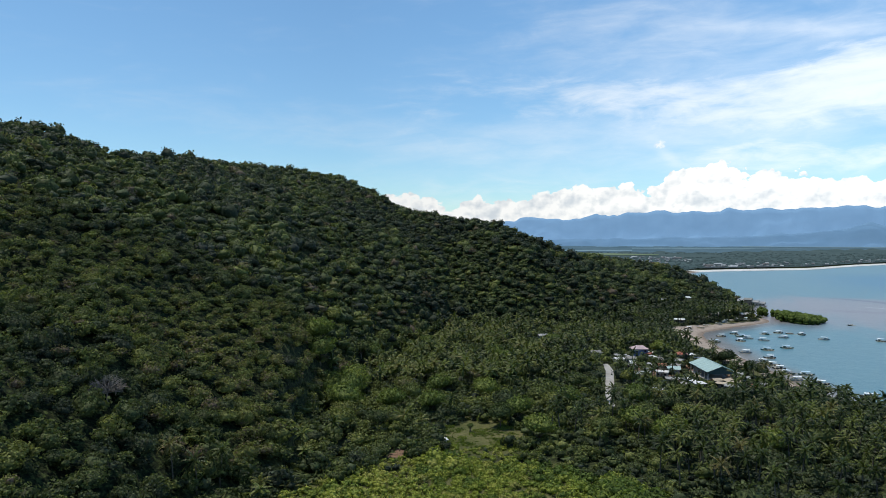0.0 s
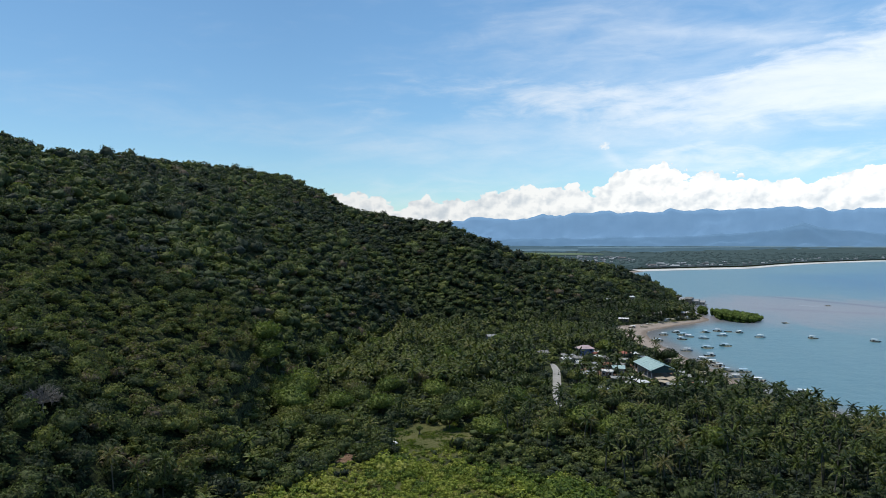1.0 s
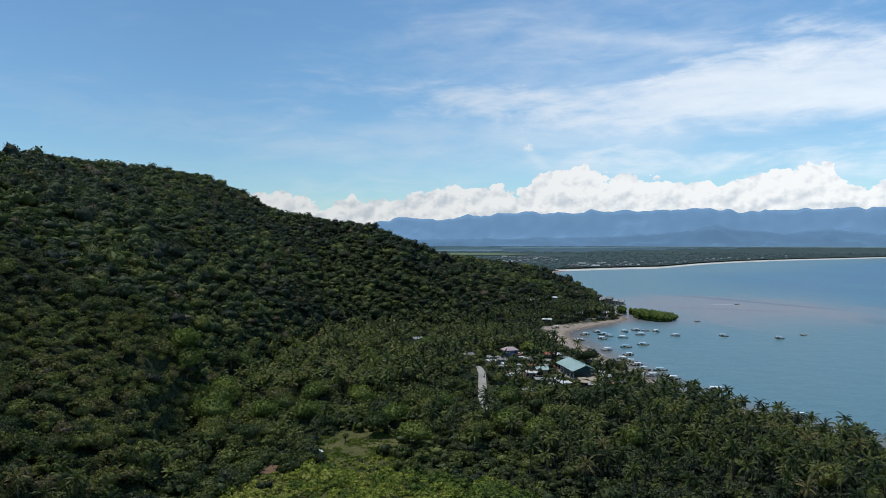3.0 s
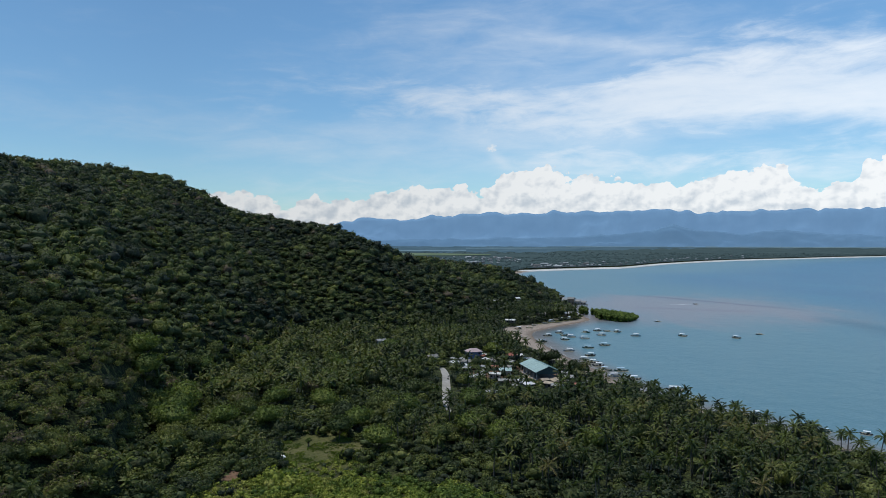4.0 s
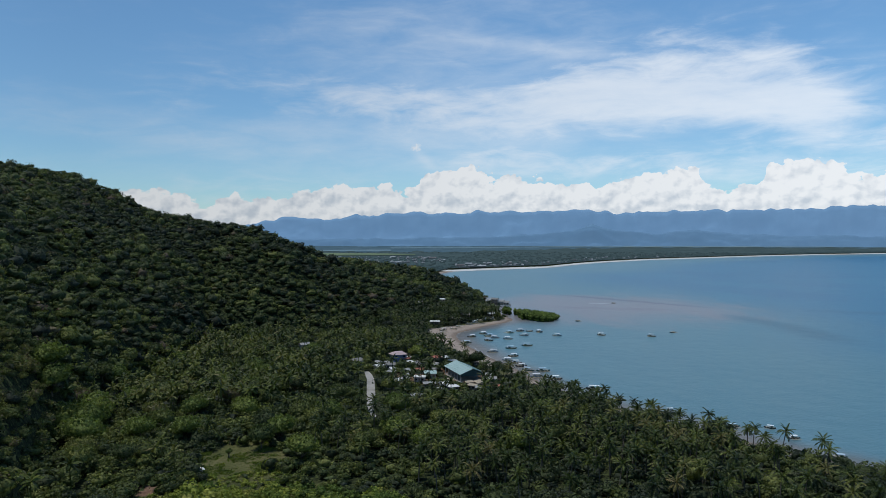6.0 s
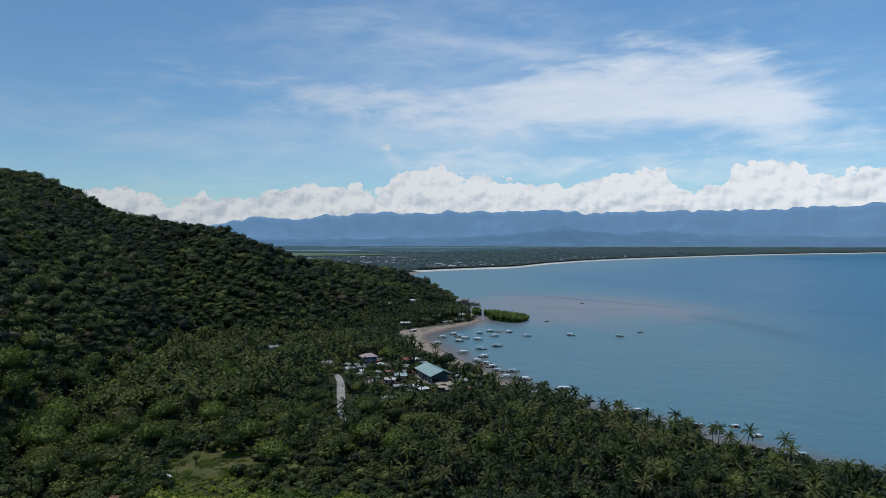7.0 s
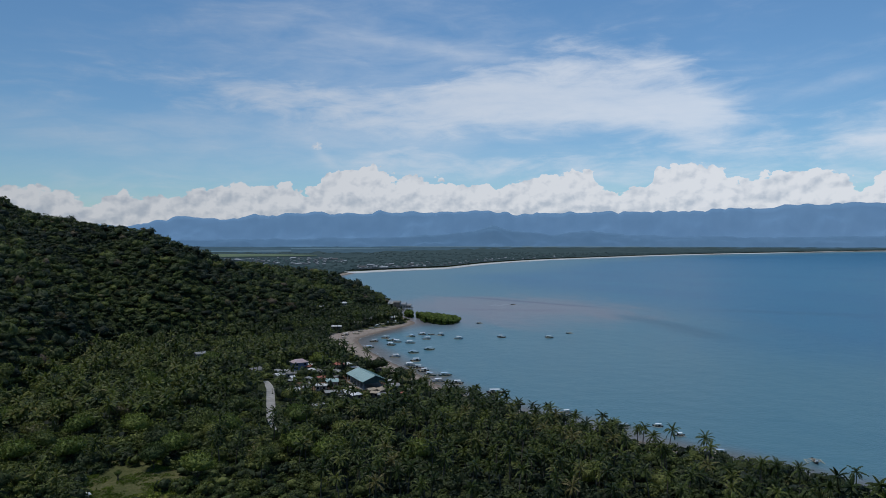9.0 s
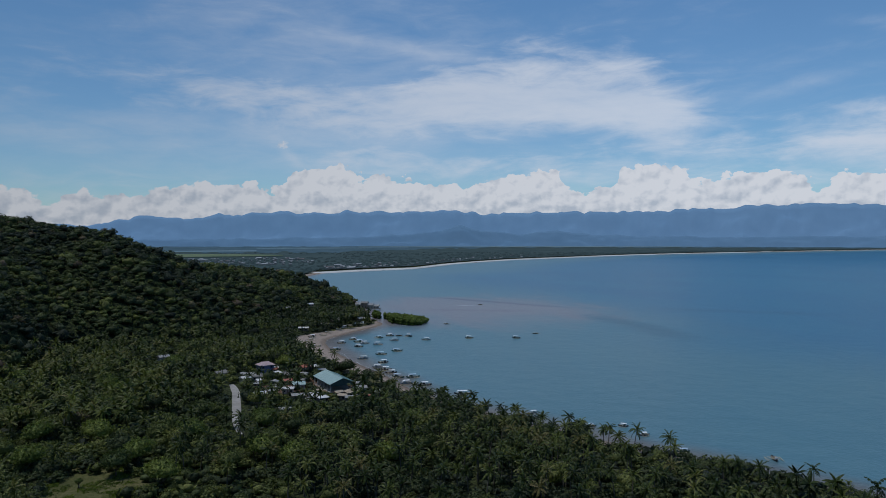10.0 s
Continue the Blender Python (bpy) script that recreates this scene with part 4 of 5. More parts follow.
SMALL = [(205, 557.7, 0), (275.6, 618.0, 30), (317.7, 523.4, 10), (215.3, 187.2, 60), (396, 784, 15)]
BEACHED = [(133.4, 569, 15), (125.5, 545, 5), (126.6, 522, -20), (174, 615, 35), (181, 626, 30), (166, 606, 25), (187, 629, 40), (152, 590, 30), (145, 578, -10), (197, 636, 50), (130, 556, 40)]


# ---- vegetation ----
rng = np.random.default_rng(11)


def jitter_grid(x0, x1, y0, y1, step, r):
    gx, gy = np.meshgrid(np.arange(x0, x1, step), np.arange(y0, y1, step))
    gx, gy = gx.ravel() + r.uniform(-0.48, 0.48, gx.size) * step, gy.ravel() + r.uniform(-0.48, 0.48, gy.size) * step
    return gx, gy


def sight_clear(x, y, h):
    """False where a plant of height h would stand on a house, the road or the clearing, or in front of them."""
    ok = np.ones(len(x), bool)
    spots = [(a[0], a[1], max(a[2], a[3]) * 0.55) for a in HOUSES] + [(COURT[0], COURT[1] + 7, 8.7), (COURT[0], COURT[1] - 6, 8.7)]
    for hx, hy, rad in spots:
        r = math.hypot(hx, hy)
        ux, uy = hx / r, hy / r
        along, across = (hx - x) * ux + (hy - y) * uy, np.abs((x - hx) * uy - (y - hy) * ux)
        reach = np.maximum((h - 2.5), 0) * r / 75.0 * 0.6 + rad
        ok &= ~((across < rad + h * 0.10) & (along > -rad - 1.0) & ((along < rad + 1.0) | ((along < reach) & ((np.sin(x * 91.7 + y * 47.3) < -0.25) | ((rad > 5.8) & (h > 3.2))))))
    for bx, by, _ in CLUSTER:
        r = math.hypot(bx, by)
        along, across = ((bx - x) * bx + (by - y) * by) / r, np.abs((x - bx) * by - (y - by) * bx) / r
        ok &= ~((across < 3.2) & (along > 0) & (along < (h + 1.2 - 4.0 * (by < 300)) * r / 80))
    rd = np.abs(x - road_x(y))
    ok &= ~((y > 286) & (y < 399) & (rd < np.interp(y, [286, 318], [1.6, 3.1]) + h * 0.22))
    for hx, hy, *_ in FARHOUSES:
        ok &= np.hypot(x - hx, y - hy) > 4.0
    # the open sand of the bay
    for k in (1.0, 1.03, 1.06, 1.09, 1.12, 1.15):
        sx, sy = x * k, y * k
        d = shore_distance(sx, sy)
        ok &= ~((sy > 352) & (sy < 612) & (d < np.interp(sy, [352, 400, 500, 540, 575, 610, 650], [9, 13, 15, 21, 23, 14, 9])) & (h > (k - 1) * 78 - 0.5) & (d > -25))
    ok &= ~((np.hypot(x + 6.0, y - 257) < 5.8) & (h > 2))
    cl = ((x + 13.8) / 13.0) ** 2 + ((y - 246) / 17.5) ** 2 + fbm(x, y, 9, 4) * 0.35
    ok &= ~(cl < 1.0)
    ok &= ~((((x + 11.0) / 11.5) ** 2 + ((y - 226) / 13) ** 2 < 1) & (h > 2.2))
    ok &= ~((((x + 38.5) / 2.8) ** 2 + ((y - 221) / 5.0) ** 2 < 1))
    ok &= ~((((x + 36) / 5) ** 2 + ((y - 211) / 9) ** 2 < 1) & (h > 2.5))
    return ok


def hill_forest():
    """Three layers of trees: the close canopy, broad crowns that stand out of it, and small light trees on its edge."""
    r = np.random.default_rng(31)
    near_shapes = [crown_shape(r, 1.0, 1.25, 7, 190, 0.25, fill=0.62, plump=1.2, tilt=0.95) for _ in range(6)] + [umbrella_shape(r, h, 10, 210, 0.23, ICO1, low=0.8, shrink=0.84) for h in (0.6, 0.8, 0.95, 0.7)]
    far_shapes = [crown_shape(r, 1.0, 1.2, 4, 50, 0.32, fill=0.70, plump=1.35, tilt=0.9) for _ in range(4)] + [umbrella_shape(r, h, 9, 50, 0.29, low=0.8, shrink=0.93) for h in (0.55, 0.7, 0.85, 1.0, 0.65, 0.8)]
    broad_shapes = [umbrella_shape(r, h, 14, 380, 0.16, low=0.7, shrink=0.86) for h in (0.55, 0.7, 0.8, 0.62)]
    rows = []
    for step, lo, hi, lift, spread, split in ((5.8, 2.5, 6.2, 0.3, 0.6, 0), (4.1, 1.8, 4.0, 0.2, 0.7, 1), (14.0, 4.0, 6.8, 0.7, 0.6, 2)):
        x, y = jitter_grid(-560, 300, 90, 960, step, r) if split != 1 else jitter_grid(-260, 40, 90, 330, step, r)
        az, d = polar(x, y)
        rf, rc = np.interp(az, H_AZ, H_FOOT), np.interp(az, H_AZ, H_CREST)
        keep = (az > -41.5) & (az < 17.2) & (d > rf - 14) & (d < rc + 20) & (shore_distance(x, y) > 5)
        keep &= {0: d >= 325, 1: d < 325, 2: (d > np.maximum(rf + 12, 300)) & (d < rc - 6)}[split]
        keep &= sight_clear(x, y, np.full(len(x), 8.0)) & (np.hypot(x + 102.5, y - 167.0) > 3.9) & (r.uniform(0, 1, len(x)) > 0.03)
        x, y, az, d = (a[keep] for a in (x, y, az, d))
        n = len(x)
        g = ground_z(x, y)
        size = (lo + (hi - lo) * r.uniform(0, 1, n) ** 1.7) * np.where((d < 240) & (az < -18), 1.12, 1.0)
        size = size * (1.0 + 0.22 * fbm(x, y, 45, 21))
        top = np.maximum(canopy(x, y), g + 4.4) + lift + r.normal(0.2, spread, n) * np.where(d > 400, 0.75, 1.0)
        patch = fbm(x, y, 80, 5) * 0.28 + fbm(x, y, 22, 6) * 0.36
        lightness = 0.41 + patch + r.normal(0, 1, n) * np.interp(d, [330, 450], [0.22, 0.16]) + 0.45 * np.exp(-(((x + 80) / 20) ** 2 + ((y - 294) / 24) ** 2)) + 0.36 * np.exp(-(((x + 93) / 32) ** 2 + ((y - 243) / 48) ** 2))
        lightness = lightness - 0.03 * np.clip((d - 330) / 120, 0, 1) + 0.14 * (d < 325) - 0.06 * np.clip((215 - d) / 20, 0, 1) * np.clip((-14 - az) / 4, 0, 1)
        lightness = np.where(r.uniform(0, 1, n) < 0.035, 0.99, np.minimum(lightness, 0.93)) - (0.10 if split == 2 else 0.0)
        rows.append(np.stack([x, y, np.maximum(top - size * np.where(d < 325, 1.1, 1.2), g - 0.6), r.uniform(0, 6.3, n), size, r.uniform(0.65, 1.12, n) * (0.8 if split == 2 else 1.0), np.clip(lightness, 0.02, 0.99), np.full(n, split)], 1))
    rows = np.concatenate(rows)
    near = np.hypot(rows[:, 0], rows[:, 1]) < 325
    a, b = rows[near], rows[~near]
    a[:, 7], b[:, 7] = np.where(a[:, 4] > 3.9, 10 + r.integers(0, 4, len(a)), r.integers(0, 10, len(a))), r.integers(0, 10, len(b))
    scatter("hillside_forest", near_shapes + broad_shapes, a, M_FOREST, "dense mixed green forest on the near slope", "forest")
    scatter("hillside_forest", far_shapes, b, M_FOREST, "dense dark green forest covering the hill", "forest")


def plain_kind(x, y):
    """Share of palms on the plain."""
    az, d = polar(x, y)
    grove = np.clip((az - 6) / 10, 0, 1) * np.clip((d - 165) / 40, 0, 1)
    mid = np.clip((az + 14) / 5, 0, 1) * np.clip((d - 270) / 50, 0, 1)
    return np.clip(np.maximum(grove * 0.72, mid * 0.40) + fbm(x, y, 34, 8) * 0.68, 0.02, 0.95)


def trunk_mesh(name, height, lean, r0, r1, mat, segs=6, sides=6):
    s = Soup()
    u = np.linspace(0, 1, segs + 1)
    tube(s, np.stack([lean * u ** 1.8, 0.25 * np.sin(u * 3) * lean, u * height], 1), r0 + (r1 - r0) * u ** 0.6, sides)
    return s.mesh(name, mat, True)


def make_palm(r, height):
    lean = r.uniform(-1.4, 1.4)
    root = new("palm_tree")
    part("trunk", trunk_mesh("trunk", height, lean, 0.24, 0.13, M_PALMTRUNK), root, "slender grey ringed trunk")
    v, q, t = palm_shape(r, int(r.integers(19, 23)), 7, r.uniform(3.1, 3.7))
    part("crown", mesh_from("crown", v + (lean, 0, height - 0.1), q, t, M_PALM), root, "arching dark green fronds")
    return tagged(root, "tall coconut palm with arching green fronds", "palm tree", "coconut palms of the grove")


def make_tree(r, radius, height, mat, name, label, group):
    root = new(name)
    s = Soup()
    stem = height - radius * 1.2
    tube(s, [(0, 0, 0), (0.1, 0.05, stem * 0.5), (0.0, 0.15, stem * 1.05)], [0.30, 0.24, 0.17], 7)
    for k in range(5):
        w = k * 1.257 + r.uniform(-0.3, 0.3)
        tube(s, [(0, 0.1, stem * 0.8), (math.cos(w) * radius * 0.35, math.sin(w) * radius * 0.35, stem + radius * 0.3),
                 (math.cos(w) * radius * 0.6, math.sin(w) * radius * 0.6, stem + radius * 0.6)], [0.15, 0.10, 0.05], 5)
    part("trunk", s.mesh("trunk", M_BARK, True), root)
    if name == "spreading_tree":
        v, q, t = umbrella_shape(r, 0.62, 14, 640, 0.14, ICO2, 0.4, 0.9)
        v = v * radius + (0, 0, radius * 0.18)
    else:
        v, q, t = crown_shape(r, radius, radius * 1.25, 9, 420, radius * 0.18, fill=0.68, plump=1.1, tilt=0.9)
    part("crown", mesh_from("crown", v + (0, 0, stem), q, t, mat, None, True), root)
    return tagged(root, label, "tree", group)


LONE_PALMS = [(36.0, 270, 60), (40, 268, 310), (-76, 174, 10), (-78.5, 166, 80), (-83, 163, 200), (-69, 177, 140), (-64, 171, 300), (115, 428, 20), (127, 295, 250), (113, 352, 40), (117, 346, 130), (119, 356, 260), (121, 338, 10)]


def scrub_edge(az):
    """How far the bright scrub reaches out over the plain, by bearing."""
    return np.interp(az, [-30, -24, -19, -16, -13, -9.8, -7.3, -5, -0.3, 4, 9, 13, 16, 19], [0, 150, 188, 200, 209, 211, 218, 225, 224, 212, 202, 180, 150, 0])


def plain_plants():
    r = np.random.default_rng(47)
    # where tall plants stand
    x, y = jitter_grid(-120, 300, 118, 720, 4.8, r)
    az, d = polar(x, y)
    rf = np.interp(az, H_AZ, H_FOOT)
    sd = shore_distance(x, y)
    scrub = (d < scrub_edge(az) + 8 * fbm(x, y, 30, 2))
    keep = (az > -24) & (az < 60) & ((d < rf - 4) | (az > 17.2)) & (sd > 4.5) & (d > 128) & (sd < 420)
    strip = np.interp(y, [0, 385, 400, 500, 540, 575, 610, 650, 690, 1000], [5, 6, 15, 15, 25, 27, 13, 8, 5, 5])
    keep &= (sd > strip)
    share = plain_kind(x, y)
    share = np.where((sd < 26) & (y < 395), share * np.where(y < 285, 0.42, 0.6), share)
    share = np.where((az > 36) & (y < 215), share * 0.55, share)
    bushy = (d < scrub_edge(az) + 30 + 14 * fbm(x, y, 30, 3)) & (az > -4) & (az < 15)
    is_palm = r.uniform(0, 1, len(x)) < np.where(bushy, share * 0.12, share)
    h = np.where(is_palm, r.normal(9.2, 1.6, len(x)).clip(5, 13), r.uniform(4.0, 8.5, len(x))) * np.where(y < 395, np.interp(sd, [10, 45], [0.72, 1.0]) + 0.10 * np.clip((285 - y) / 25, 0, 1) * np.clip((45 - sd) / 35, 0, 1), 1.0) * np.where(bushy & ~is_palm, 0.66, 1.0)
    keep &= ~scrub
    keep &= sight_clear(x, y, h)
    keep &= r.uniform(0, 1, len(x)) < np.where(is_palm, 0.84, 0.80)
    x, y, az, d, is_palm, h, bushy = (a[keep] for a in (x, y, az, d, is_palm, h, bushy))
    g = ground_z(x, y)
    n = len(x)
    # palms: those of the nearer grove are things of their own
    models = [make_palm(r, hh) for hh in (5.6, 7.4, 8.8, 9.8, 11.0)]
    used = set()
    order = np.argsort(d)
    single = [i for i in order if is_palm[i] and -5 < az[i] < 49][:290]
    heights = np.array([5.6, 7.4, 8.8, 9.8, 11.0])
    for i in single:
        k = int(np.argmin(np.abs(heights - h[i]) + r.uniform(0, 0.8, 5)))
        m = pose(x[i], y[i], g[i] - 0.05, r.uniform(-3, 3), r.uniform(-3, 3), r.uniform(0, 360))
        if k in used:
            ob = copy_thing(models[k], m)
        else:
            models[k].matrix_basis = m
            used.add(k)
    for px, py, turn in LONE_PALMS:
        copy_thing(models[int(r.integers(1, 4))], pose(px, py, float(ground_z(np.array([px]), np.array([py]))[0]) - 0.05, 0, 0, turn))
    rest = np.array([i for i in range(n) if is_palm[i] and i not in set(single)])
    shapes = [palm_shape(r, int(r.integers(11, 14)), 4, 3.6, k > 3, 0.84) for k in range(6)]
    for k in range(6):
        v, q, t = shapes[k]
        s = Soup()
        s.add(v + (0, 0, 9.8), q, t)
        lean = r.uniform(-1, 1)
        tube(s, [(-lean, 0, 0), (-lean * 0.6, 0.1, 5), (0, 0, 9.8)], [0.22, 0.17, 0.13], 4)
        shapes[k] = s.done()
    sz = h[rest] / 9.8
    rows = np.stack([x[rest], y[rest], g[rest], r.uniform(0, 6.3, len(rest)), np.clip(sz, 0.9, 1.1), sz / np.clip(sz, 0.9, 1.1),
                     np.clip(0.30 + 0.44 * np.clip((12 - az[rest]) / 12, 0, 1) + fbm(x[rest], y[rest], 40, 4) * 0.2 + r.normal(0, 0.2, len(rest)), 0, 0.9), r.integers(0, 6, len(rest))], 1)
    scatter("palm_grove", shapes, rows, M_PALMS, "dense grove of coconut palms on the plain", "palm grove", False)
    # broadleaf trees among them
    bl = np.array([i for i in order if not is_palm[i]])
    lone = [i for i in bl if not bushy[i]][:110]
    many = np.array([i for i in bl if i not in set(lone)])
    trees = [make_tree(r, rad, hh, leaf, "broadleaf_tree", "rounded broadleaf tree with dense green crown", "broadleaf trees of the plain") for rad, hh, leaf in ((2.6, 5.0, M_LUSH), (3.1, 6.0, M_TREE), (3.6, 7.0, M_LUSH), (4.2, 8.0, M_TREE))]
    used = set()
    for i in lone:
        k = int(np.argmin(np.abs(np.array([5, 6, 7, 8.0]) - h[i])))
        m = pose(x[i], y[i], g[i] - 0.1, 0, 0, r.uniform(0, 360))
        if k in used:
            copy_thing(trees[k], m)
        else:
            trees[k].matrix_basis = m
            used.add(k)
    shapes = [crown_shape(r, 1.0, 1.25, 6, 115, 0.24, fill=0.66, plump=1.1, tilt=0.9) for _ in range(3)] + [umbrella_shape(r, h, 10, 130, 0.23, ICO1, low=0.7, shrink=0.86) for h in (0.7, 0.9)]
    shapes += [crown_shape(r, 1.0, 1.25, 3, 36, 0.32, fill=0.76, plump=1.4, tilt=0.9) for _ in range(2)] + [umbrella_shape(r, h, 8, 48, 0.31, ICO1, low=0.7, shrink=0.88) for h in (0.6, 0.75, 0.9)]
    rad = h[many] * r.uniform(0.48, 0.72, len(many))
    rows = np.stack([x[many], y[many], g[many] + np.maximum(h[many] - rad * 1.9, 0.1), r.uniform(0, 6.3, len(many)), rad, r.uniform(0.7, 1.05, len(many)),
                     np.clip(0.38 + 0.20 * np.clip((14 - az[many]) / 14, 0, 1) + 0.04 * (d[many] < 300) + 0.16 * bushy[many] + 0.3 * np.exp(-(((x[many] + 76) / 18) ** 2 + ((y[many] - 292) / 24) ** 2)) + fbm(x[many], y[many], 30, 9) * 0.42 + r.normal(0, 0.2, len(many)), 0, 0.80), r.integers(0, 5, len(many)) + 5 * (d[many] > 330)], 1)
    scatter("plain_trees", shapes, rows, M_FOREST, "green broadleaf trees between the palms", "trees")
    # low growth under and between
    x, y = jitter_grid(-120, 300, 118, 640, 5.8, r)
    az, d = polar(x, y)
    rf, sd = np.interp(az, H_AZ, H_FOOT), shore_distance(x, y)
    strip = np.interp(y, [0, 385, 400, 500, 540, 575, 610, 650, 690, 1000], [1.5, 2.5, 13, 13, 23, 25, 10, 6, 4, 4])
    h = r.uniform(1.4, 4.2, len(x)) * np.where(sd < 16, 1.0, np.interp(az, [4, 14], [1.0, 0.85]))
    scrub = (d < scrub_edge(az) + 8 * fbm(x, y, 30, 2))
    keep = (az > -26) & (az < 58) & ((d < rf + 6) | (az > 17.2)) & (sd > strip) & (d > 125) & ~scrub & sight_clear(x, y, h) & (sd < 330) & ~((np.abs(x - road_x(y)) < 2.6 + h * 1.15) & (y > 270) & (y < 410)) & (r.uniform(0, 1, len(x)) < 0.90)
    x, y, h, az = x[keep], y[keep], h[keep], az[keep]
    shapes = [crown_shape(r, 1.0, 0.95, 2, 20, 0.46, plump=1.3) for _ in range(5)]
    # tint falls towards the grove: shade between the palms put into the leaf colour
    rows = np.stack([x, y, ground_z(x, y) - 0.1, r.uniform(0, 6.3, len(x)), h * 1.25, r.uniform(0.6, 1.0, len(x)), np.clip(0.12 + 0.30 * np.clip((14 - az) / 12, 0, 1) + fbm(x, y, 35, 12) * 0.4 + r.normal(0, 0.2, len(x)), 0, 0.85), r.integers(0, 5, len(x))], 1)
    scatter("undergrowth", shapes, rows, M_FOREST, "low green undergrowth beneath the palms", "undergrowth")
    # the bright scrub of the foreground
    x, y = jitter_grid(-110, 80, 128, 250, 2.35, r)
    az, d = polar(x, y)
    rf = np.interp(az, H_AZ, H_FOOT)
    low = (((x + 12) / 16) ** 2 + ((y - 227) / 12) ** 2 < 1) | (((x + 37) / 8) ** 2 + ((y - 213) / 12) ** 2 < 1)
    scrub = ((d < scrub_edge(az) + 3 + 8 * fbm(x, y, 30, 2)) | low) & (d > 122) & (d < rf + 4)
    h = r.uniform(0.9, 2.9, len(x)) + np.clip(fbm(x, y, 16, 14), 0, 1) * 2.6
    h = np.where(low, h * 0.45 + 0.2, h)
    keep = scrub & sight_clear(x, y, h)
    x, y, h, d, az = x[keep], y[keep], h[keep], d[keep], az[keep]
    g = ground_z(x, y)
    order = np.argsort(np.abs(x + 10) + np.abs(y - 195) * 0.7)
    lone, many = order[:160], order[160:]
    shapes = [crown_shape(r, 1.0, 1.0, 3, 54, 0.27, ICO1, fill=0.72, plump=1.25, tilt=0.8) for _ in range(6)]
    rows = np.stack([x, y, g - 0.1, r.uniform(0, 6.3, len(x)), h * 1.02, r.uniform(0.7, 1.1, len(x)), np.clip(0.50 - 0.24 * np.clip((az + 4) / 10, 0, 1) + fbm(x, y, 22, 15) * 0.66 + r.normal(0, 0.28, len(x)), 0, 0.9), r.integers(0, 6, len(x))], 1)
    scatter("scrub", shapes, rows[many], M_SCRUB, "bright green waist-high scrub in the foreground", "scrub")
    bushes = []
    for k in range(6):
        v, q, t = crown_shape(r, 1.0, 0.95, 6, 170, 0.20, fill=0.68, plump=1.1, tilt=0.8)
        bushes.append(mesh_from("shrub", v, q, t, M_SHRUB, None, True))
    for i in lone:
        ob = new("shrub", bushes[int(r.integers(0, 6))])
        ob.matrix_basis = pose(x[i], y[i], g[i] - 0.1, 0, 0, r.uniform(0, 360)) @ Matrix.Diagonal((h[i] * 0.85, h[i] * 0.85, h[i] * 0.85 * r.uniform(0.7, 1.15), 1))
        tagged(ob, "bright yellow-green shrub in dense scrub", "shrub", "shrubs of the foreground scrub")


hill_forest()
plain_plants()


def clearing_grass():
    r = np.random.default_rng(91)
    x, y = r.uniform(-26, 1, 1500), r.uniform(228, 267, 1500)
    thin = fbm(x, y, 7, 5) > -0.05
    x, y = np.resize(x[thin], 1500), np.resize(y[thin], 1500)
    shapes = []
    for _ in range(4):
        s = Soup()
        at = r.normal(0, 0.32, (9, 3)) * (1, 1, 0) + (0, 0, 0.2)
        cards(s, r, at, r.normal(0, 1, (9, 3)) * (1, 1, 0.2), 0.55, 0.25, 0.2)
        shapes.append(s.done())
    rows = np.stack([x, y, ground_z(x, y), r.uniform(0, 6.3, 1500), r.uniform(0.5, 1.5, 1500), r.uniform(0.7, 1.2, 1500), np.clip(0.30 + fbm(x, y, 5, 2) * 0.5, 0, 1), r.integers(0, 4, 1500)], 1)
    scatter("grass", shapes, rows, M_SCRUB, "rough grass tufts in the clearing", "grass")


clearing_grass()


def mangrove_islet():
    r = np.random.default_rng(61)
    x, y = jitter_grid(212, 285, 605, 720, 2.4, r)
    u, v = ((x - 246) * 0.985 + (y - 650) * 0.17) / (19.0 + 2.5 * np.clip((x - 246) / 20, 0, 1)), (-(x - 246) * 0.17 + (y - 650) * 0.985) / (32.0 - 15.0 * np.clip((x - 246) / 22, -1, 1))
    q = u * u + v * v
    clump = ((x - 231) / 4.5) ** 2 + ((y - 694) / 8) ** 2
    q = np.minimum(q, clump)
    keep = (q < 1 + fbm(x, y, 12, 3) * 0.18) & ((x > 229.8 + 0.17 * (y - 650)) | (clump < 1))
    x, y, u, v, q = x[keep], y[keep], u[keep], v[keep], q[keep]
    h = 1.7 + 4.6 * np.sqrt(np.clip(1.1 - q, 0, 1)) * np.clip(0.75 - 0.5 * u, 0.2, 1.2) + r.normal(0, 0.25, len(x))
    shapes = [umbrella_shape(r, 0.9, 8, 34, 0.30, low=1.0) for _ in range(5)]
    x, y, h = np.concatenate([x, x[::2]]), np.concatenate([y, y[::2]]), np.concatenate([h, np.zeros(len(h[::2]))])
    rows = np.stack([x, y, np.maximum(h - 1.7, -0.3), r.uniform(0, 6.3, len(x)), r.uniform(1.5, 2.5, len(x)), r.uniform(0.8, 1.1, len(x)), np.clip(0.5 + r.normal(0, 0.2, len(x)), 0, 1), r.integers(0, 5, len(x))], 1)
    scatter("mangrove_thicket", shapes, rows, M_MANGROVE, "bright green mangrove thicket standing in shallow water", "mangrove")


mangrove_islet()


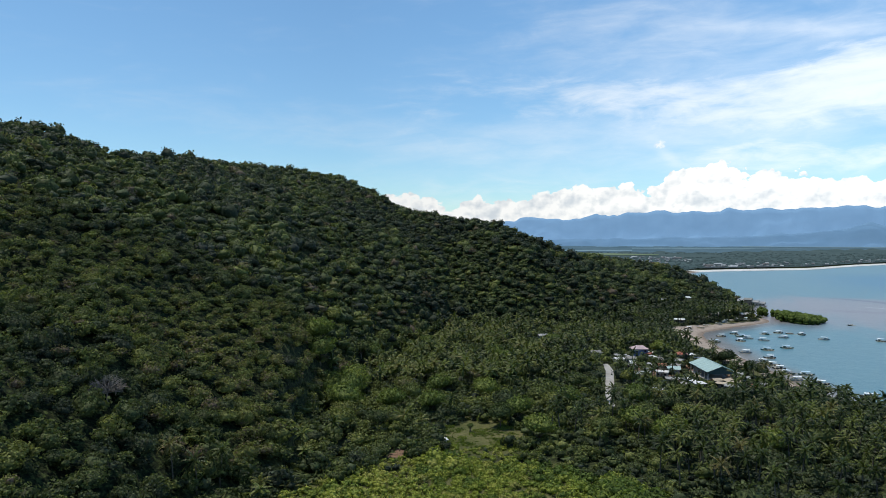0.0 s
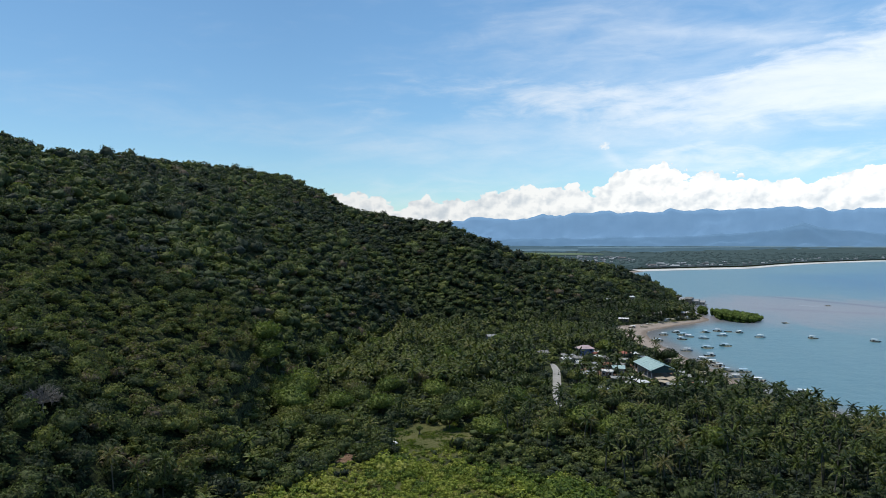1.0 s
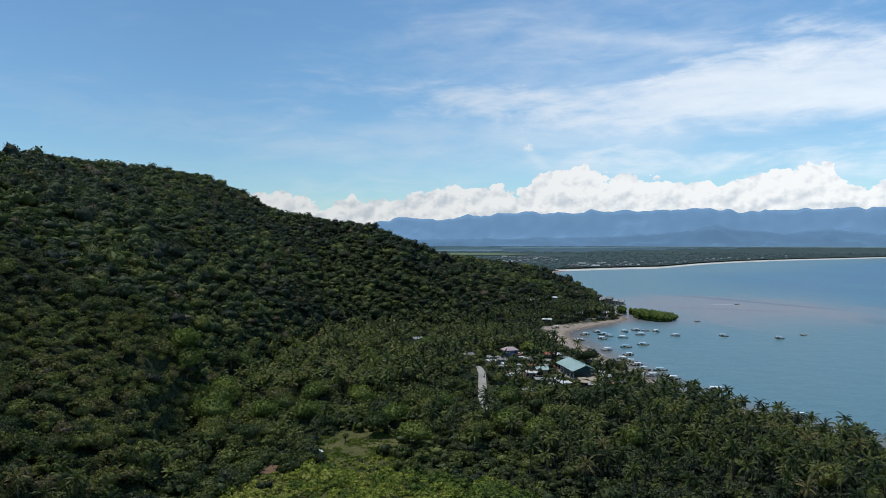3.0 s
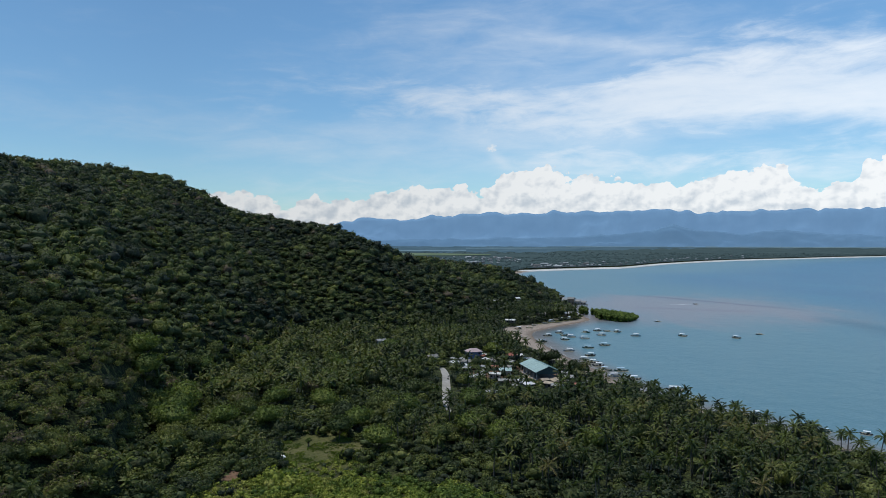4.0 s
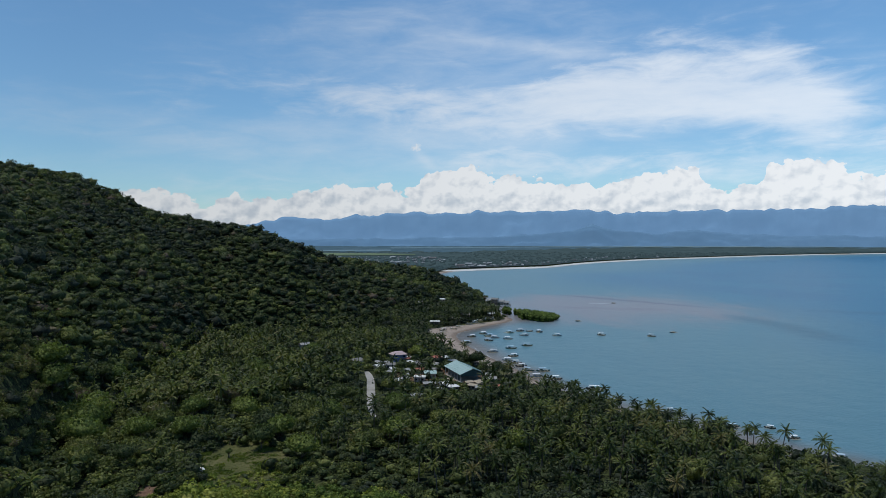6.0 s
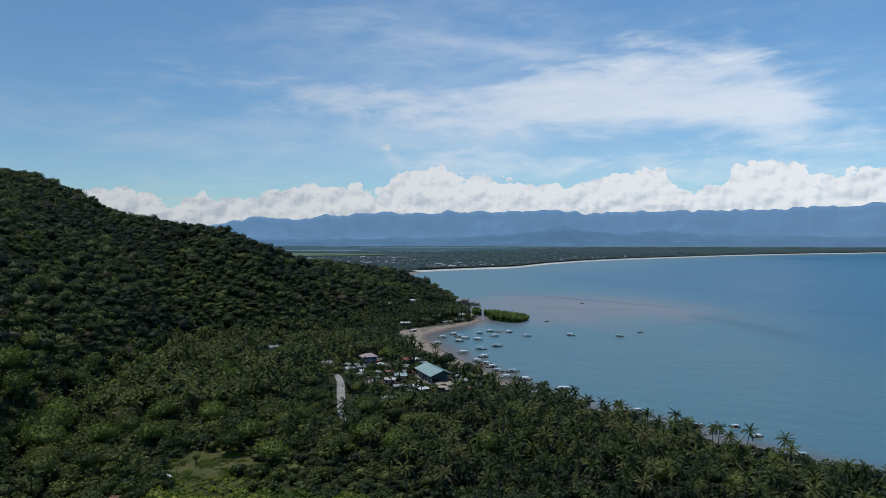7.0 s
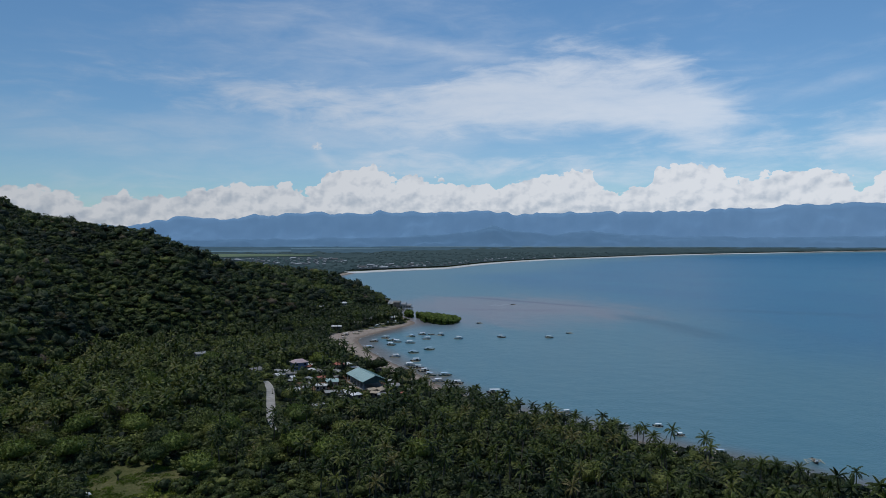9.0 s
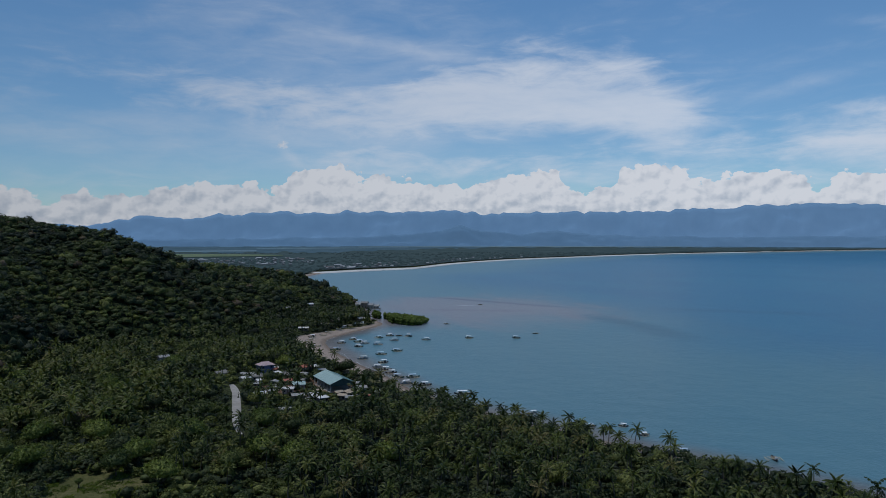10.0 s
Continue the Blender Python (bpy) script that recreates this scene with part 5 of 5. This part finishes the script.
def bare_tree(px, py, pz, height):
    """A leafless grey tree."""
    r = np.random.default_rng(71)
    root = new("bare_tree")
    t, w = Soup(), Soup()
    tube(t, [(0, 0, 0), (0.1, 0.1, height * 0.5)], [0.3, 0.2], 6)
    for k in range(64):
        a, e = k * 2.399, math.asin(0.12 + 0.86 * r.uniform())
        L = height * 0.50 * r.uniform(0.8, 1.05)
        b = np.array((0.1, 0.1, height * r.uniform(0.42, 0.5)))
        d = np.array((math.cos(a) * math.cos(e), math.sin(a) * math.cos(e), math.sin(e)))
        end = b + d * L * (1, 1, 0.9)
        tube(w, [b, b + d * L * 0.5 + r.normal(0, 0.2, 3), end], [0.10, 0.07, 0.05], 3)
        for _ in range(9):
            f = b + (end - b) * r.uniform(0.5, 1.0)
            tip = f + unit(d + r.normal(0, 0.75, 3)) * height * r.uniform(0.08, 0.15)
            tube(w, [f, tip], [0.06, 0.03], 3)
    part("trunk", t.mesh("trunk", M_TWIG), root)
    part("twig_crown", w.mesh("twig_crown", M_TWIG), root, "bare grey twigs")
    root.matrix_basis = pose(px, py, pz)
    tagged(root, "leafless grey tree among green forest", "tree")


bare_tree(-103, 168, float(ground_z(np.array([-103.0]), np.array([168.0]))[0]) - 1.9, 9.2)
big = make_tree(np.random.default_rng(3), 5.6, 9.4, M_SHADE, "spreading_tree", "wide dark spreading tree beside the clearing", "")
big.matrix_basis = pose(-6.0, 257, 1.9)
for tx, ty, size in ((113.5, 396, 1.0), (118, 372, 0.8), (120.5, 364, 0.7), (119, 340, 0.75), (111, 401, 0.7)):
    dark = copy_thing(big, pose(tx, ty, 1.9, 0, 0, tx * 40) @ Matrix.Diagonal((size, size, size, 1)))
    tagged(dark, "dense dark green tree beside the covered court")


def spreading_trees():
    """Wide light green crowns that stand out among the palms of the plain."""
    r = np.random.default_rng(13)
    models = [make_tree(r, rad, hh, leaf, "spreading_tree", "wide green spreading tree among palms", "spreading trees of the plain") for rad, hh, leaf in ((4.6, 9.4, M_TREE), (5.6, 9.8, M_TREE), (6.4, 10.2, M_LUSH))]
    spots = [(-99, 366), (-80, 318), (-62, 330), (-92, 345), (-48, 300), (-70, 292), (-30, 352), (12, 300), (-12, 400), (8, 340), (-58, 388), (22, 450), (60, 262), (96, 236), (20, 286), (140, 244), (118, 212), (78, 226), (-40, 372), (-20, 322), (-76, 366), (-8, 450), (30, 400), (-45, 336), (4, 372), (-88, 302), (50, 238), (70, 300), (152, 222), (104, 268), (128, 262), (26, 318), (-78, 291), (-88, 306), (-73, 309), (-67, 270), (-84, 296), (-70, 298)]
    while len(spots) < 72:
        a, d = radians(r.uniform(-15, 12)), r.uniform(235, 440)
        x, y = d * math.sin(a), d * math.cos(a)
        if bool(sight_clear(np.array([x]), np.array([y]), np.array([9.0]))[0]) and d > scrub_edge(math.degrees(a)) + 12 and min(math.hypot(x - p, y - q) for p, q in spots) > 11:
            spots.append((x, y))
    for i, (x, y) in enumerate(spots):
        size = 1.25 if x < -64 and y < 315 else 1.0
        m = pose(x, y, float(ground_z(np.array([x]), np.array([y]))[0]) - 0.1, 0, 0, r.uniform(0, 360)) @ Matrix.Diagonal((size, size, size, 1))
        if i < 3:
            models[i].matrix_basis = m
        else:
            copy_thing(models[2 if size > 1 else i % 3], m)


spreading_trees()
young = make_tree(np.random.default_rng(8), 1.5, 3.2, M_LUSH, "young_tree", "small young tree in the grassy clearing", "")
young.matrix_basis = pose(-16.5, 249, float(ground_z(np.array([-16.5]), np.array([249.0]))[0]) - 0.1)


# ---- road and village ----
def build_road():
    ys = np.arange(290, 398, 3.0)
    xs = road_x(ys)
    zs = ground_z(xs, ys) + 0.16
    s = Soup()
    w = np.interp(ys, [290, 306, 316, 340, 382, 396], [0.8, 1.2, 2.0, 2.1, 1.9, 1.2])
    v = np.concatenate([np.stack([xs - w, ys, zs - 0.5], 1), np.stack([xs - w, ys, zs], 1), np.stack([xs + w, ys, zs], 1), np.stack([xs + w, ys, zs - 0.5], 1)])
    n = len(ys)
    q = [(k * n + i, k * n + i + 1, (k + 1) * n + i + 1, (k + 1) * n + i) for k in range(3) for i in range(n - 1)]
    s.add(v, q)
    me = s.mesh("road", M_ROAD)
    me.flip_normals()
    tagged(new("road", me), "narrow pale concrete road between palms", "road", kind="structure")


ROOFS = {"pink": M_PINK, "grey": M_GREYROOF, "white": M_WHITEROOF, "teal": M_TEAL, "zinc": M_ZINC, "rust": M_RUST, "tan": M_TAN, "green": M_GREENROOF}
WALLS = {"blue": M_BLUEWALL, "wall": M_WALL, "wood": M_WOOD}


def roof_mesh(w, d, z, rise, kind, mat, over=0.55, th=0.12):
    s = Soup()
    a, b = w / 2 + over, d / 2 + over
    if kind == "shed":
        s.add([(-a, -b, z), (a, -b, z), (a, b, z + rise), (-a, b, z + rise), (-a, -b, z + th), (a, -b, z + th), (a, b, z + rise + th), (-a, b, z + rise + th)],
              [(0, 3, 2, 1), (4, 5, 6, 7), (0, 1, 5, 4), (1, 2, 6, 5), (2, 3, 7, 6), (3, 0, 4, 7)])
    else:
        i = a * (0.45 if kind == "hip" else 1.0)
        lo = [(-a, -b, z), (a, -b, z), (a, b, z), (-a, b, z), (-i, 0, z + rise), (i, 0, z + rise)]
        hi = [(p[0], p[1], p[2] + th) for p in lo]
        s.add(lo + hi, [(6, 7, 11, 10), (8, 9, 10, 11), (1, 0, 4, 5), (3, 2, 5, 4), (0, 1, 7, 6), (2, 3, 9, 8)], [(7, 8, 11), (9, 6, 10), (2, 1, 5), (0, 3, 4)])
        s.add([lo[1], lo[2], hi[2], hi[1], lo[3], lo[0], hi[0], hi[3]], [(0, 1, 2, 3), (4, 5, 6, 7)])
    return s.mesh("roof", mat)


def make_house(x, y, w, d, wall, turn, roof, skin, kind, label, name="house", z=None):
    root = new(name)
    rise = {"gable": 0.24, "hip": 0.26, "shed": 0.14}[kind] * d
    s = box(Soup(), -w / 2, w / 2, -d / 2, d / 2, 0, wall)
    if kind == "gable":
        for sg in (-1, 1):
            x0 = sg * (w / 2 - 0.08)
            s.add([(x0, -d / 2, wall), (x0, d / 2, wall), (x0, 0, wall + rise * 0.8)], tris=[(0, 1, 2) if sg > 0 else (0, 2, 1)])
    part("wall", s.mesh("wall", WALLS[skin]), root)
    part("roof", roof_mesh(w, d, wall - 0.05, rise, kind, ROOFS[roof]), root)
    if w < 3:
        root.matrix_basis = pose(x, y, float(ground_z(np.array([x]), np.array([y]))[0]) - 0.1, 0, 0, turn)
        part("door", box(Soup(), -0.4, 0.4, -d / 2 - 0.05, -d / 2 + 0.05, 0.0, 1.35).mesh("door", M_WOOD), root, "plain timber door")
        return tagged(root, label, "shed")
    part("door", box(Soup(), -0.45, 0.45, -d / 2 - 0.05, -d / 2 + 0.05, 0.0, 2.05).mesh("door", M_WOOD), root, "plain timber door")
    for sg in (-1, 1):
        cx = sg * w * 0.30
        win = part("window", box(Soup(), cx - 0.55, cx + 0.55, -d / 2 - 0.03, -d / 2 + 0.05, 1.0, 1.95).mesh("window", M_DARK), root, "window opening painted dark like an unlit room")
        part("window_sill", box(Soup(), cx - 0.65, cx + 0.65, -d / 2 - 0.14, -d / 2 - 0.03, 0.9, 1.0).mesh("window_sill", M_WOOD), win)
        if wall > 4:
            part("window", box(Soup(), cx - 0.6, cx + 0.6, -d / 2 - 0.03, -d / 2 + 0.05, 3.4, 4.5).mesh("window", M_DARK), root, "window opening painted dark like an unlit room")
    zz = float(ground_z(np.array([x]), np.array([y]))[0]) if z is None else z
    root.matrix_basis = pose(x, y, zz - 0.1, 0, 0, turn)
    return tagged(root, label, "house", "village houses")


build_road()
for h in HOUSES:
    make_house(h[0], h[1], h[2] * 0.78, h[3] * 0.78, *h[4:9], h[9])
for k, (x, y, w, d, roof) in enumerate(FARHOUSES):
    make_house(x, y, w, d, 2.7, (k * 37) % 60 - 30, roof, "wood", "gable", {"green": "hut with a dull green tin roof", "white": "hut with a bright white tin roof",
               "zinc": "hut with a weathered zinc roof", "grey": "hut with a grey tin roof"}[roof] + " under trees")


def covered_court():
    """The covered court: a wide gabled roof on steel posts, its clad gable ends and right slope darkened with painted
    shade.
    """
    root = new("covered_court")
    w, d, eave, rise = 12.8, 26.0, 4.5, 2.6
    # ridge along y
    a, b, th = w / 2 + 0.8, d / 2 + 0.8, 0.15
    for sg, nm in ((-1, "roof"), (1, "roof")):
        p = Soup()
        strips = 14
        for k in range(strips):
            y0, y1 = -b + 2 * b * k / strips + 0.02, -b + 2 * b * (k + 1) / strips - 0.02
            up = 0.03 * (k % 2)
            lo = [(0, y0, eave + rise + up), (sg * a, y0, eave - 0.2 + up), (sg * a, y1, eave - 0.2 + up), (0, y1, eave + rise + up)]
            hi = [(q[0], q[1], q[2] + th) for q in lo]
            f = [(0, 1, 2, 3), (7, 6, 5, 4), (0, 4, 5, 1), (1, 5, 6, 2), (2, 6, 7, 3), (3, 7, 4, 0)]
            p.add(lo + hi, f if sg < 0 else [q[::-1] for q in f])
        part(nm, p.mesh("roof", M_TEAL if sg < 0 else M_ROOFSHADED), root, "pale teal sheet roof slope" if sg < 0 else "sheet roof slope with shade put into its dark green")
    ridge_cap = Soup()
    box(ridge_cap, -0.3, 0.3, -b, b, eave + rise + 0.1, eave + rise + 0.26)
    part("ridge_cap", ridge_cap.mesh("ridge_cap", M_TEAL), root)
    for sg in (-1, 1):
        y = sg * (d / 2)
        g = Soup()
        pts = [(-w / 2, 3.3), (w / 2, 3.3), (w / 2, eave - 0.25), (0, eave + rise - 0.15), (-w / 2, eave - 0.25)]
        v = [(px, y - 0.06, pz) for px, pz in pts] + [(px, y + 0.06, pz) for px, pz in pts]
        g.add(v, [(0, 1, 2, 4), (5, 9, 7, 6), (0, 5, 6, 1), (1, 6, 7, 2), (4, 9, 5, 0)], [(2, 3, 4), (7, 9, 8)])
        part("gable", g.mesh("gable", M_TEALSHADED), root, "sheet gable with shade put into its dark green")
    for sg in (-1, 1):
        x = sg * (w / 2)
        part("side_panel", box(Soup(), x - 0.05, x + 0.05, -d / 2, d / 2, eave - 1.0, eave - 0.3).mesh("side_panel", M_TEALSHADED), root)
        for k in range(6):
            y = -d / 2 + 0.2 + k * (d - 0.4) / 5
            part("post", box(Soup(), x - 0.2, x + 0.2, y - 0.2, y + 0.2, 0, eave - 0.3).mesh("post", M_POST), root)
    part("floor_slab", box(Soup(), -w / 2 - 0.4, w / 2 + 0.4, -d / 2 - 0.4, d / 2 + 0.4, -0.4, 0.15).mesh("floor_slab", M_ROAD), root)
    part("stage_wall", box(Soup(), -w / 2 + 1, w / 2 - 1, d / 2 - 1.2, d / 2 - 0.9, 0.15, 3.2).mesh("stage_wall", M_WALL), root)
    root.matrix_basis = pose(COURT[0], COURT[1], 2.1, 0, 0, COURT_TURN)
    tagged(root, "large open court under a pale teal gabled roof", "covered court")


COURT_TURN = 4.5
covered_court()


def stilt_house():
    """The pier house by the headland: low sheet roofs over a long timber deck on stilts."""
    root = new("stilt_house")
    part("deck", box(Soup(), -19, 19, -5, 5, 1.2, 1.5).mesh("deck", M_WOOD), root, "grey timber deck")
    for i in range(10):
        for j in (-4.4, 0, 4.4):
            part("stilt", tube(Soup(), [(-18.2 + i * 4.04, j, -2.5), (-18.2 + i * 4.04, j, 1.2)], [0.18, 0.15], 6).mesh("stilt", M_WOOD), root)
    for cx, w, d, hh, mat in ((-14.5, 7, 7, 3.4, M_ZINC), (-5.0, 9, 8, 4.6, M_GREYROOF), (4.5, 8, 8, 2.9, M_ZINC), (13.0, 7, 6, 2.0, M_ZINC)):
        # walls under zinc roofs take the faintly glowing haze colour
        body = part("wall", box(Soup(), cx - w / 2, cx + w / 2, -d / 2, d / 2, 1.5, 1.5 + hh).mesh("wall", M_FARWALL if mat is M_ZINC else M_WOOD), root)
        for sx in (-0.28, 0.28):
            part("window", box(Soup(), cx + sx * w - 0.7, cx + sx * w + 0.7, -d / 2 - 0.04, -d / 2 + 0.05, 2.2, 3.2).mesh("window", M_DARK), body, "window opening painted dark like an unlit room")
        rf = part("roof", roof_mesh(w, d, 1.5 + hh, 1.3, "gable", mat, 0.9), root)
        rf.location = (cx, 0, 0)
    for k in range(12):
        part("railing_post", box(Soup(), -18.8 + k * 3.4 - 0.05, -18.8 + k * 3.4 + 0.05, -4.95, -4.85, 1.5, 2.5).mesh("railing_post", M_WOOD), root)
    part("handrail", box(Soup(), -18.9, 18.7, -4.96, -4.84, 2.5, 2.6).mesh("handrail", M_WOOD), root)
    root.matrix_basis = pose(STILT[0], STILT[1], 0.3, 0, 0, -28) @ Matrix.Diagonal((0.76, 1.0, 1.3, 1))
    tagged(root, "timber house on stilts over shallow water", "stilt house")


STILT = (248.0, 778.0)
stilt_house()


# ---- boats ----
def make_boat(hull_mat, awning, length=8.5):
    """An outrigger boat: slim hull with raised ends, awning on posts, bamboo arms and floats."""
    root = new("outrigger_boat")
    L, W = length, 0.75
    s = Soup()
    u = np.linspace(-1, 1, 13)
    half, keel, rail = W * np.sqrt(np.clip(1 - np.abs(u) ** 2.6, 0.006, 1)), -0.35 + 0.55 * np.abs(u) ** 3, 0.50 + 0.50 * np.abs(u) ** 4.0
    sect = [(0.0, 0.0), (0.62, 0.25), (1.0, 1.0), (0.86, 1.0), (0.0, 0.45)]
    rows = []
    for k in range(13):
        for sgn, seq in ((-1, sect[::-1]), (1, sect)):
            for a_, b_ in (seq if sgn > 0 else seq):
                rows.append((u[k] * L / 2, sgn * a_ * half[k], keel[k] + b_ * (rail[k] - keel[k])))
    n = 10
    q = [(i * n + j, (i + 1) * n + j, (i + 1) * n + (j + 1) % n, i * n + (j + 1) % n) for i in range(12) for j in range(n)]
    s.add(rows, q)
    part("hull", s.mesh("hull", hull_mat), root, "slim painted hull")
    part("gunwale", box(box(Soup(), -L * 0.36, L * 0.36, -W - 0.06, -W + 0.06, 0.55, 0.66), -L * 0.36, L * 0.36, W - 0.06, W + 0.06, 0.55, 0.66).mesh("gunwale", M_BAMBOO), root)
    c = Soup()
    for k in range(5):
        y0, y1 = -1.05 + k * 0.42, -1.05 + (k + 1) * 0.42
        z0, z1 = 1.85 + 0.20 * (1 - (y0 / 1.05) ** 2), 1.85 + 0.20 * (1 - (y1 / 1.05) ** 2)
        c.add([(-L * 0.33, y0, z0), (L * 0.22, y0, z0), (L * 0.22, y1, z1), (-L * 0.33, y1, z1), (-L * 0.33, y0, z0 + 0.07), (L * 0.22, y0, z0 + 0.07), (L * 0.22, y1, z1 + 0.07), (-L * 0.33, y1, z1 + 0.07)],
              [(0, 3, 2, 1), (4, 5, 6, 7), (0, 1, 5, 4), (2, 3, 7, 6), (0, 4, 7, 3), (1, 2, 6, 5)])
    part("awning", c.mesh("awning", awning), root, "white canvas awning" if awning is M_AWNING else "pale blue canvas awning")
    part("cabin", box(Soup(), -L * 0.24, -L * 0.06, -0.55, 0.55, 0.5, 1.35).mesh("cabin", hull_mat), root, "low painted cabin")
    for px in (-L * 0.31, -L * 0.06, L * 0.20):
        for py in (-0.8, 0.8):
            part("post", tube(Soup(), [(px, py, 0.5), (px, py * 1.2, 1.92)], [0.04, 0.04], 4).mesh("post", M_BAMBOO), root)
    part("foredeck", box(Soup(), L * 0.17, L * 0.34, -0.45, 0.45, 0.5, 0.62).mesh("foredeck", M_WOOD), root)
    part("helm_box", box(Soup(), -L * 0.36, -L * 0.28, -0.4, 0.4, 0.45, 1.25).mesh("helm_box", M_AWNING), root)
    for sg in (-1, 1):
        part("float", tube(Soup(), [(-L * 0.40, sg * 2.7, 0.22), (-L * 0.1, sg * 2.8, 0.06), (L * 0.36, sg * 2.8, 0.10), (L * 0.46, sg * 2.75, 0.4)], [0.10, 0.15, 0.15, 0.08], 6).mesh("float", M_BAMBOO), root, "bamboo outrigger float")
    for px in (-L * 0.24, L * 0.02, L * 0.26):
        part("outrigger_arm", tube(Soup(), [(px, -2.8, 0.16), (px, -1.2, 0.75), (px, 1.2, 0.75), (px, 2.8, 0.16)], [0.07, 0.09, 0.09, 0.07], 5).mesh("outrigger_arm", M_BAMBOO), root)
    return root


def small_boat(hull_mat):
    root = make_boat(hull_mat, M_AWNING, 6.0)
    for ob in list(root.children):
        if ob.name.split(".")[0] in ("awning", "cabin", "post"):
            bpy.data.objects.remove(ob)
    return root


models = [make_boat(M_HULLS[0], M_AWNING, 7.8), make_boat(M_HULLS[1], M_AWNING, 7.0), make_boat(M_HULLS[2], M_AWNINGBLUE, 8.2), make_boat(M_HULLS[1], M_AWNING, 9.6)]
BOATLABELS = ["pale blue outrigger boat with white awning", "black outrigger boat with white awning", "green outrigger boat with pale blue awning", "large dark outrigger boat with white awning"]
fresh = set()
rng = np.random.default_rng(77)


def place_boat(k, x, y, z, turn, group, state, size=1.0):
    m = pose(x, y, z, rng.uniform(-1.5, 1.5), 0, turn + (180 if rng.uniform() < 0.5 else 0)) @ Matrix.Diagonal((size, size, size, 1))
    if k in fresh:
        ob = copy_thing(models[k], m)
    else:
        ob = models[k]
        ob.matrix_basis = m
        fresh.add(k)
    tagged(ob, BOATLABELS[k] + state, "boat", group)


for x, y, turn in MOORED + CLUSTER:
    az = math.degrees(math.atan2(x, y))
    k = 3 if (x, y) == (158, 333) else int(rng.choice(3, p=(0.3, 0.5, 0.2)))
    place_boat(k, x, y, 0.12, -az + turn, "moored outrigger boats", " at anchor", 0.66 if y < 300 else 1.0)
for x, y, turn in BEACHED[::3]:
    place_boat(int(rng.choice(2)), x, y, float(ground_z(np.array([x]), np.array([y]))[0]) + 0.3, turn, "boats drawn up on the beach", " drawn up on sand")
worn = small_boat(M_BAMBOO)
for i, (x, y, turn) in enumerate([b for k, b in enumerate(BEACHED) if k % 3]):
    m = pose(x, y, float(ground_z(np.array([x]), np.array([y]))[0]) + 0.3, 0, 0, turn)
    ob = worn if i == 0 else copy_thing(worn, m)
    ob.matrix_basis = m
    tagged(ob, "weathered tan open outrigger boat drawn up on sand", "boat", "open boats on the beach")
first = small_boat(M_HULLS[1])
for i, (x, y, turn) in enumerate(SMALL):
    m = pose(x, y, 0.1, 0, 0, turn)
    ob = first if i == 0 else copy_thing(first, m)
    ob.matrix_basis = m
    tagged(ob, "small dark open outrigger canoe on the water", "boat", "open canoes")


def boat_wake():
    """A short trail of foam behind the far canoe."""
    u = np.linspace(0, 1, 12)
    x, y, w = 392 - 26 * u, 783 + 3 * u + 1.2 * np.sin(u * 9), 0.5 + 2.0 * u * (1 - u)
    v = np.concatenate([np.stack([x, y - w, np.full(12, 0.06)], 1), np.stack([x, y + w, np.full(12, 0.06)], 1)])
    tagged(new("boat_wake", mesh_from("boat_wake", v, [(i + 1, i, 12 + i, 13 + i) for i in range(11)], None, M_AWNING)), "thin white foam trail behind a canoe", "wake")


boat_wake()


def shore_foam():
    """A thin broken line of foam where small waves meet the sand."""
    p = rounded(rounded(SHORE[(SHORE[:, 1] > 350) & (SHORE[:, 1] < 640)]))
    u = np.linspace(0, len(p) - 1, 300)
    x, y = np.interp(u, np.arange(len(p)), p[:, 0]), np.interp(u, np.arange(len(p)), p[:, 1])
    tx, ty = np.gradient(x), np.gradient(y)
    k = np.hypot(tx, ty)
    nx, ny = ty / k, -tx / k
    off = 2.2 + fbm(y, u * 0, 22, 3) * 1.6
    w = np.clip(fbm(y, u * 0, 11, 5) * 0.26, 0.01, 0.18)
    v = np.concatenate([np.stack([x + nx * (off + w), y + ny * (off + w), np.full(300, 0.05)], 1), np.stack([x + nx * (off - w), y + ny * (off - w), np.full(300, 0.05)], 1)])
    tagged(new("foam", mesh_from("foam", v, [(i, i + 1, 301 + i, 300 + i) for i in range(299)], None, M_AWNING)), "thin broken line of white foam along the beach", "foam", kind="structure")


shore_foam()


# ---- the far town ----
def far_house(r, x, y, z, w, d, h, roof_mat):
    root = new("house")
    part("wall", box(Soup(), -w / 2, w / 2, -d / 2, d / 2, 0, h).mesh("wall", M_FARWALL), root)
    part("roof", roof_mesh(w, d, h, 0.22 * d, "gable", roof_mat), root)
    root.matrix_basis = pose(x, y, z, 0, 0, r.uniform(-40, 40))
    return tagged(root, "small pale building in the far town", "house", "buildings of the far town")


def far_town():
    r = np.random.default_rng(83)
    az_c, r_c = polar(COAST[-10:, 0], COAST[-10:, 1])
    for k in range(270):
        if k < 110:
            a = 14.3 + 17 * r.uniform() ** 1.8
            d = np.interp(a, az_c, r_c) * (1.03 + 0.16 * r.uniform() ** 2.2)
        else:
            a = r.uniform(2.5, 13.5)
            d = r.uniform(2150, 2950)
        x, y, z = squeeze(d * math.sin(radians(a)), d * math.cos(radians(a)), 5.0)
        w = r.uniform(3, 8.5) * (2.6 if k % 12 == 0 else 1)
        far_house(r, float(x), float(y), float(z), w, w * 0.6, r.uniform(3.2, 5.5), M_FARROOF if r.uniform() < 0.82 else M_FARRUST)


far_town()

# ---- a small white shed at the edge of the clearing ----
make_house(-24.3, 234.5, 1.5, 1.3, 1.5, 25, "white", "wall", "shed", "tiny white shed beside the clearing", "shed")
